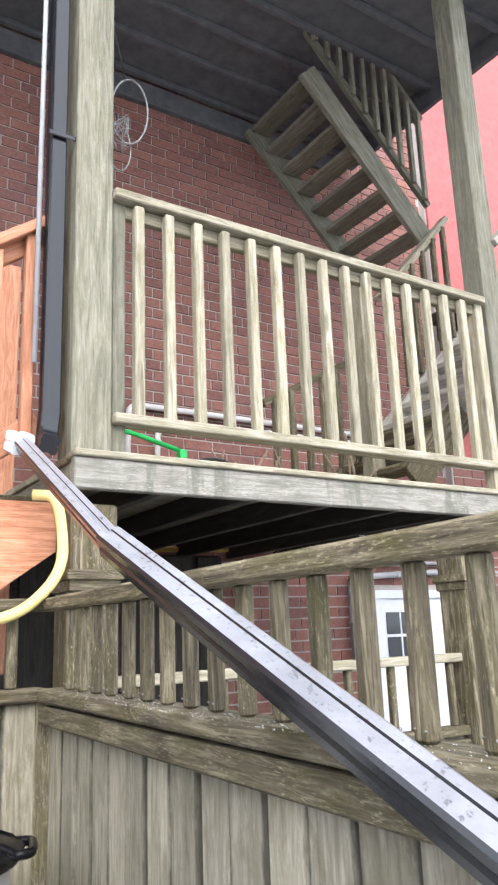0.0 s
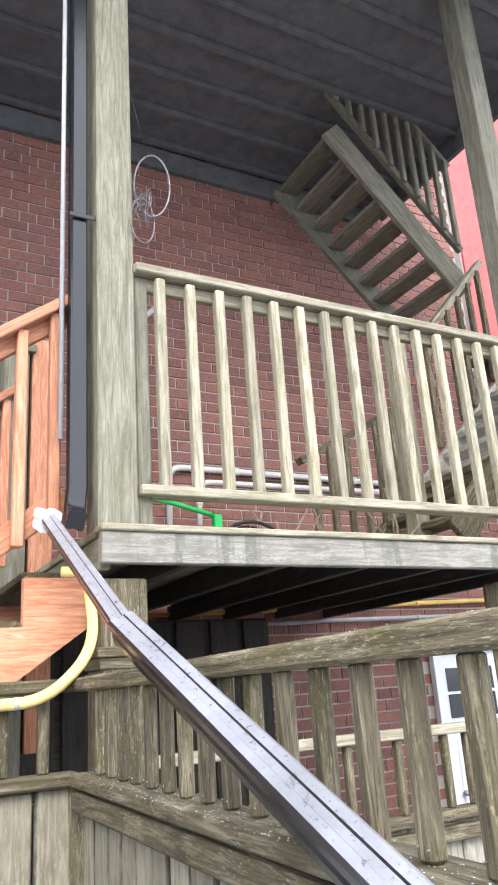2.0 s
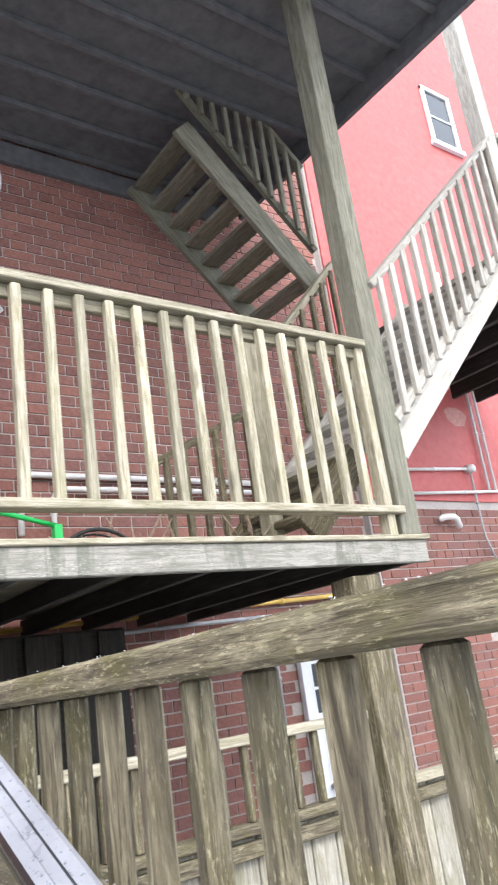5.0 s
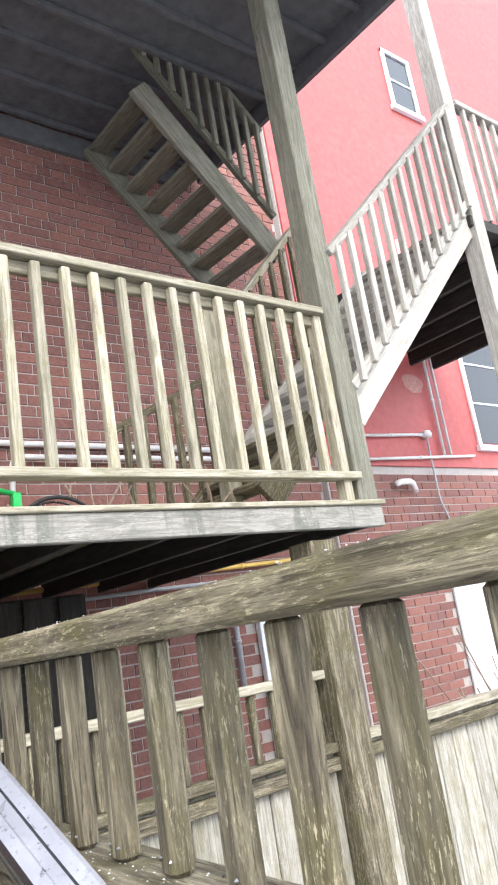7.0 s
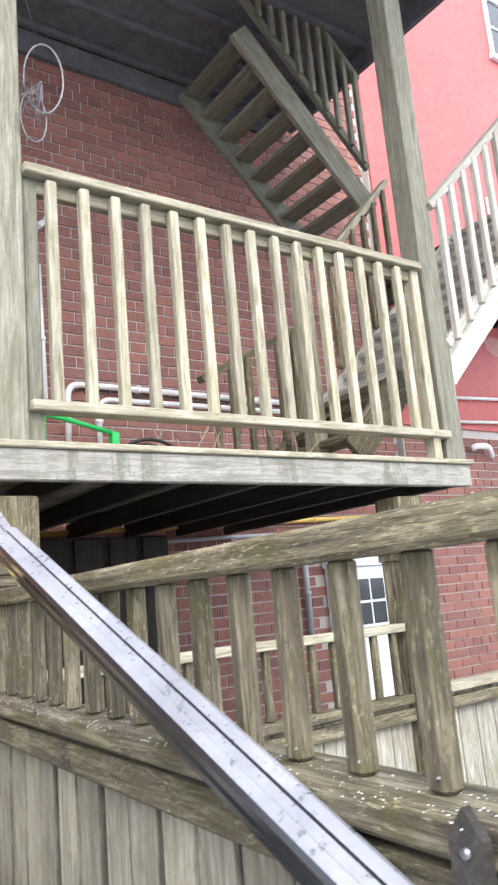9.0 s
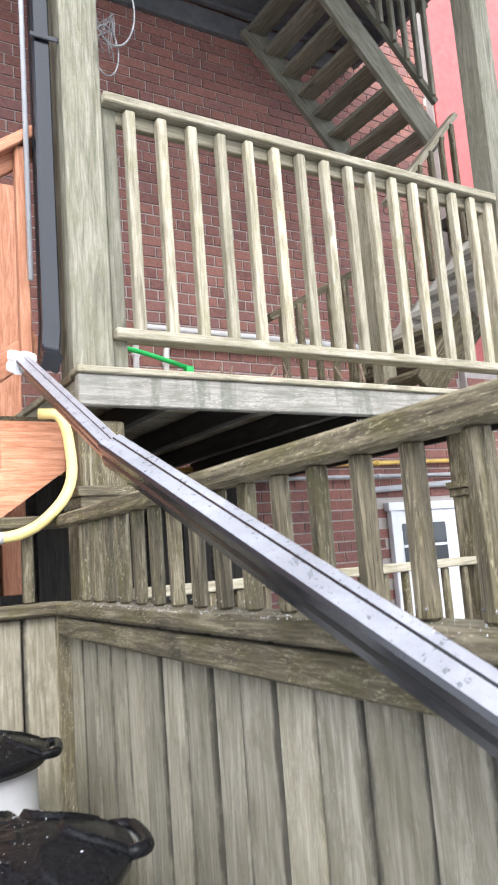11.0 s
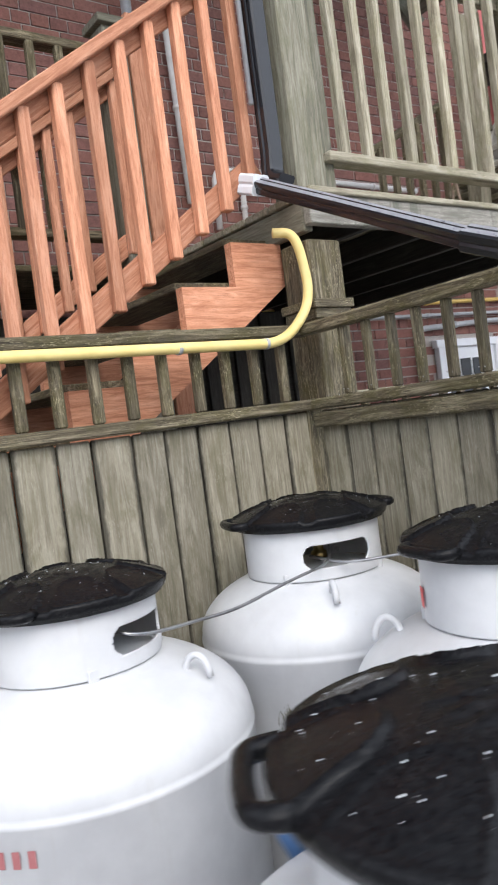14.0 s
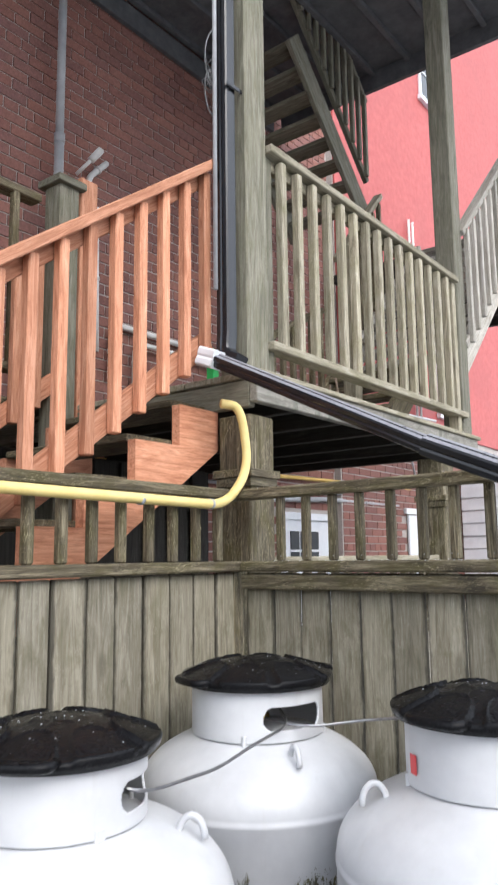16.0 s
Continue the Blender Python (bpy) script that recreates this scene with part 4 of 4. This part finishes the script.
# patch where the red paint has flaked off
flake = [(5.22 + 0.15 * math.cos(a) * (1 + 0.10 * math.sin(3 * a) + 0.07 * math.cos(7 * a)), WALL_Y - 0.088, 3.84 + 0.10 * math.sin(a) * (1 + 0.12 * math.cos(2 * a + 1) + 0.08 * math.sin(6 * a))) for a in [6.283 * k / 22 for k in range(22)]]
fl = mesh_ob("flaked_patch", flake, [tuple(range(21, -1, -1))], OLD_PAINT)
place(fl, Matrix.Identity(4), wing)

# ---- grey railing beyond the cedar stairs ----
far_rail = thing("porch_railing", (-1.4, 1.12, DECK), "weathered grey porch railing beyond the cedar stairs", "railing")
beam("top_rail", far_rail, (-2.6, 1.12, 3.24), (-0.17, 1.12, 3.24), 0.08, 0.036, GREY_WOOD)
beam("bottom_rail", far_rail, (-2.6, 1.12, 2.43), (-0.17, 1.12, 2.43), 0.07, 0.036, GREY_WOOD)
for k in range(18):
    upright("baluster", far_rail, -0.30 - k * 0.127, 1.10, 2.44, 3.225, 0.034, 0.034, GREY_WOOD)
porch = thing("porch_floor", (-2.6, 1.1, DECK), "weathered porch floor boards beside the brick wall", "deck")
for k in range(6):
    y = 1.17 + k * 0.14
    beam("deck_board", porch, (-3.2, y, DECK - 0.014), (-0.02, y, DECK - 0.014), 0.134, 0.026, GREY_WOOD)

# ---- loose things on the deck ----
hoop = thing("hanging_hoop", (0.40, 0.5, 3.9), "hanging white metal hoop with a tangle of wire", "ornament")
ring_pts = [(0.40 + 0.075 * math.cos(a), 0.5 - 0.03 * math.cos(a), 3.99 + 0.165 * math.sin(a)) for a in [6.283 * k / 36 for k in range(36)]]
tube("ring", hoop, ring_pts, 0.0045, HOOP, 8, closed=True)
ring2 = [(0.355 + 0.055 * math.cos(a), 0.51, 3.80 + 0.115 * math.sin(a)) for a in [6.283 * k / 30 for k in range(30)]]
tube("lower_ring", hoop, ring2, 0.0035, HOOP, 8, closed=True)
tube("cord", hoop, [(0.38, 0.5, 4.15), (0.30, 0.5, 4.5), (0.24, 0.5, CZ + 0.002)], 0.003, CABLE, 6)
rnd = random.Random(3)
for k in range(7):
    p0 = Vector((0.345, 0.5, 3.87))
    q = [p0 + Vector((rnd.uniform(-0.06, 0.06), rnd.uniform(-0.03, 0.03), rnd.uniform(-0.11, 0.11))) for _ in range(5)]
    tube("wire", hoop, rounded(q, 0.04, 4), 0.0018, HOOP, 6)
rake = thing("green_stake", (0.31, 0.5, DECK), "bright green plastic garden stake on two short legs", "garden tool")
tube("bar", rake, rounded([(0.29, 0.48, 2.525), (0.42, 0.5, 2.515), (0.66, 0.55, 2.475)], 0.08), 0.010, GREEN, 10)
slab("leg", 0.31, 0.35, 0.475, 0.515, DECK, 2.52, GREEN, rake)
slab("foot", 0.645, 0.68, 0.535, 0.57, DECK, 2.48, GREEN, rake)
basket = thing("wire_basket", (0.92, 0.8, DECK), "dark arched wire basket on the deck boards", "basket")
for k in range(4):
    rr = 0.20 - 0.012 * k
    arc = [(0.92 + rr * math.cos(a), 0.72 + 0.05 * k, DECK + 0.02 + (rr * 0.9) * math.sin(a)) for a in [math.pi * q / 14 for q in range(15)]]
    tube("hoop", basket, arc, 0.009 if k == 0 else 0.005, CABLE, 8)
for k in range(7):
    a = math.pi * (k + 1) / 8
    tube("spoke", basket, [(0.92, 0.74, DECK + 0.012), (0.92 + 0.19 * math.cos(a), 0.74, DECK + 0.02 + 0.17 * math.sin(a))], 0.003, STEEL, 6)
twigs = thing("twig_bundle", (1.35, 0.9, DECK), "loose dry twigs piled on the deck", "twigs")
for k in range(34):
    x = rnd.uniform(1.0, 2.0)
    a, q = Vector((x, rnd.uniform(0.6, 1.5), DECK + 0.006)), Vector((rnd.uniform(-0.35, 0.35), rnd.uniform(-0.1, 0.1), rnd.uniform(0.08, 0.42)))
    mid = a + q * 0.5 + Vector((rnd.uniform(-0.03, 0.03), 0, rnd.uniform(-0.02, 0.03)))
    tube("twig", twigs, [a, mid, a + q], rnd.uniform(0.003, 0.008), TWIG, 6)
bush = thing("bare_bush", (4.3, 0.9, 0), "bare leafless shrub beside the low fence", "shrub")
for k in range(40):
    a = Vector((4.3 + rnd.uniform(-0.15, 0.15), 0.9 + rnd.uniform(-0.15, 0.15), 0))
    tip = a + Vector((rnd.uniform(-0.7, 0.7), rnd.uniform(-0.4, 0.4), rnd.uniform(1.0, 1.65)))
    mid = a.lerp(tip, 0.55) + Vector((rnd.uniform(-0.08, 0.08), rnd.uniform(-0.08, 0.08), 0.08))
    tube("stem", bush, rounded([a, mid, tip], 0.2, 4), rnd.uniform(0.003, 0.007), TWIG, 5)

# pointed picket screwed to the fence
picket = thing("pointed_picket", (-0.168, -1.785, 1.515), "dark pointed fence picket with one screw", "picket")
pv = [(-0.176, -1.802, 1.515), (-0.176, -1.768, 1.515), (-0.176, -1.768, 1.592), (-0.176, -1.785, 1.614), (-0.176, -1.802, 1.592)]
pv += [(x + 0.010, y, z) for x, y, z in pv]
place(mesh_ob("board", pv, [(4, 3, 2, 1, 0), (5, 6, 7, 8, 9)] + [(k, (k + 1) % 5, 5 + (k + 1) % 5, 5 + k) for k in range(5)], DARK_WOOD), Matrix.Identity(4), picket)
tube("screw", picket, [(-0.179, -1.785, 1.582), (-0.174, -1.785, 1.582)], 0.0045, STEEL, 10)

# ---- nails in the fence and wet snow lying about ----
BALL_V = [(1, 0, 0), (-1, 0, 0), (0, 1, 0), (0, -1, 0), (0, 0, 1), (0, 0, -1)]
BALL_F = [(0, 2, 4), (2, 1, 4), (1, 3, 4), (3, 0, 4), (2, 0, 5), (1, 2, 5), (3, 1, 5), (0, 3, 5)]


def crumbs(name, spots, mat, label, category):
    v, f = [], []
    for p, r, flat in spots:
        n = len(v)
        tw = rnd.uniform(0, 6.28)
        c_, s_ = math.cos(tw), math.sin(tw)
        v += [(p[0] + r * (a * c_ - b * s_) * rnd.uniform(0.7, 1.4), p[1] + r * (a * s_ + b * c_) * rnd.uniform(0.7, 1.4), p[2] + r * c * flat) for a, b, c in BALL_V]
        f += [tuple(n + i for i in t) for t in BALL_F]
    ob = mesh_ob(name, v, f, mat)
    place(ob, Matrix.Identity(4))
    return tagged(ob, label, category, kind="stuff")


spots = []
for k in range(600):
    s_ = rnd.random() ** 0.7
    x, y = -0.05 - 0.085 * s_, 0.02 - 2.17 * s_
    spots.append(((x + rnd.uniform(-0.06, 0.03), y, LOW + 0.010), rnd.uniform(0.0005, 0.0016), 0.6))
for k in range(110):
    s_ = rnd.random()
    spots.append(((-0.05 - 0.085 * s_ + rnd.uniform(-0.02, 0.02), 0.02 - 2.17 * s_, TOP + 0.003), rnd.uniform(0.0006, 0.0015), 0.6))
for x, y, turn, z in ((-1.13, -0.33, -58, 1.246), (-0.432, -0.308, -108, 1.286), (-0.511, -0.994, -99, 1.282), (-1.218, -1.489, 57, 1.268)):
    for k in range(90):
        r, a = 0.19 * math.sqrt(rnd.random()), rnd.uniform(0, 6.28)
        spots.append(((x + r * math.cos(a), y + r * math.sin(a), z + lid_height(r, a - radians(turn)) + 0.0003), 0.0004 + 0.0018 * rnd.random() ** 3, 0.5))
crumbs("snow_crumbs", spots, SNOW, "crumbs of wet snow on rails and lids", "snow")
nails = []
for k in range(19):
    s_ = 0.148 + 0.1056 * k
    x, y = -0.05 - 0.0391 * s_, 0.02 - 0.99923 * s_
    nails += [((x - 0.0085, y - 0.009, LOW + 0.026), 0.0022, 1), ((x - 0.0085, y + 0.009, LOW + 0.028), 0.0022, 1)]
crumbs("nail_heads", nails, STEEL, "galvanised nail heads at the baluster feet", "nails")

# ---- brickwork ----
bricks(wall, -5.0, 3.83, 0.0, 7.9, WALL_Y, near=(0.55, 2.6, 2.75, 3.9), skip=(2.91, 3.72, 1.96))
bricks(wing, 3.87, 9.4, 0.0, 3.0, WALL_Y - 0.06, near=(3.9, 5.6, 2.0, 3.0), skip=(5.1, 5.9, 2.06))
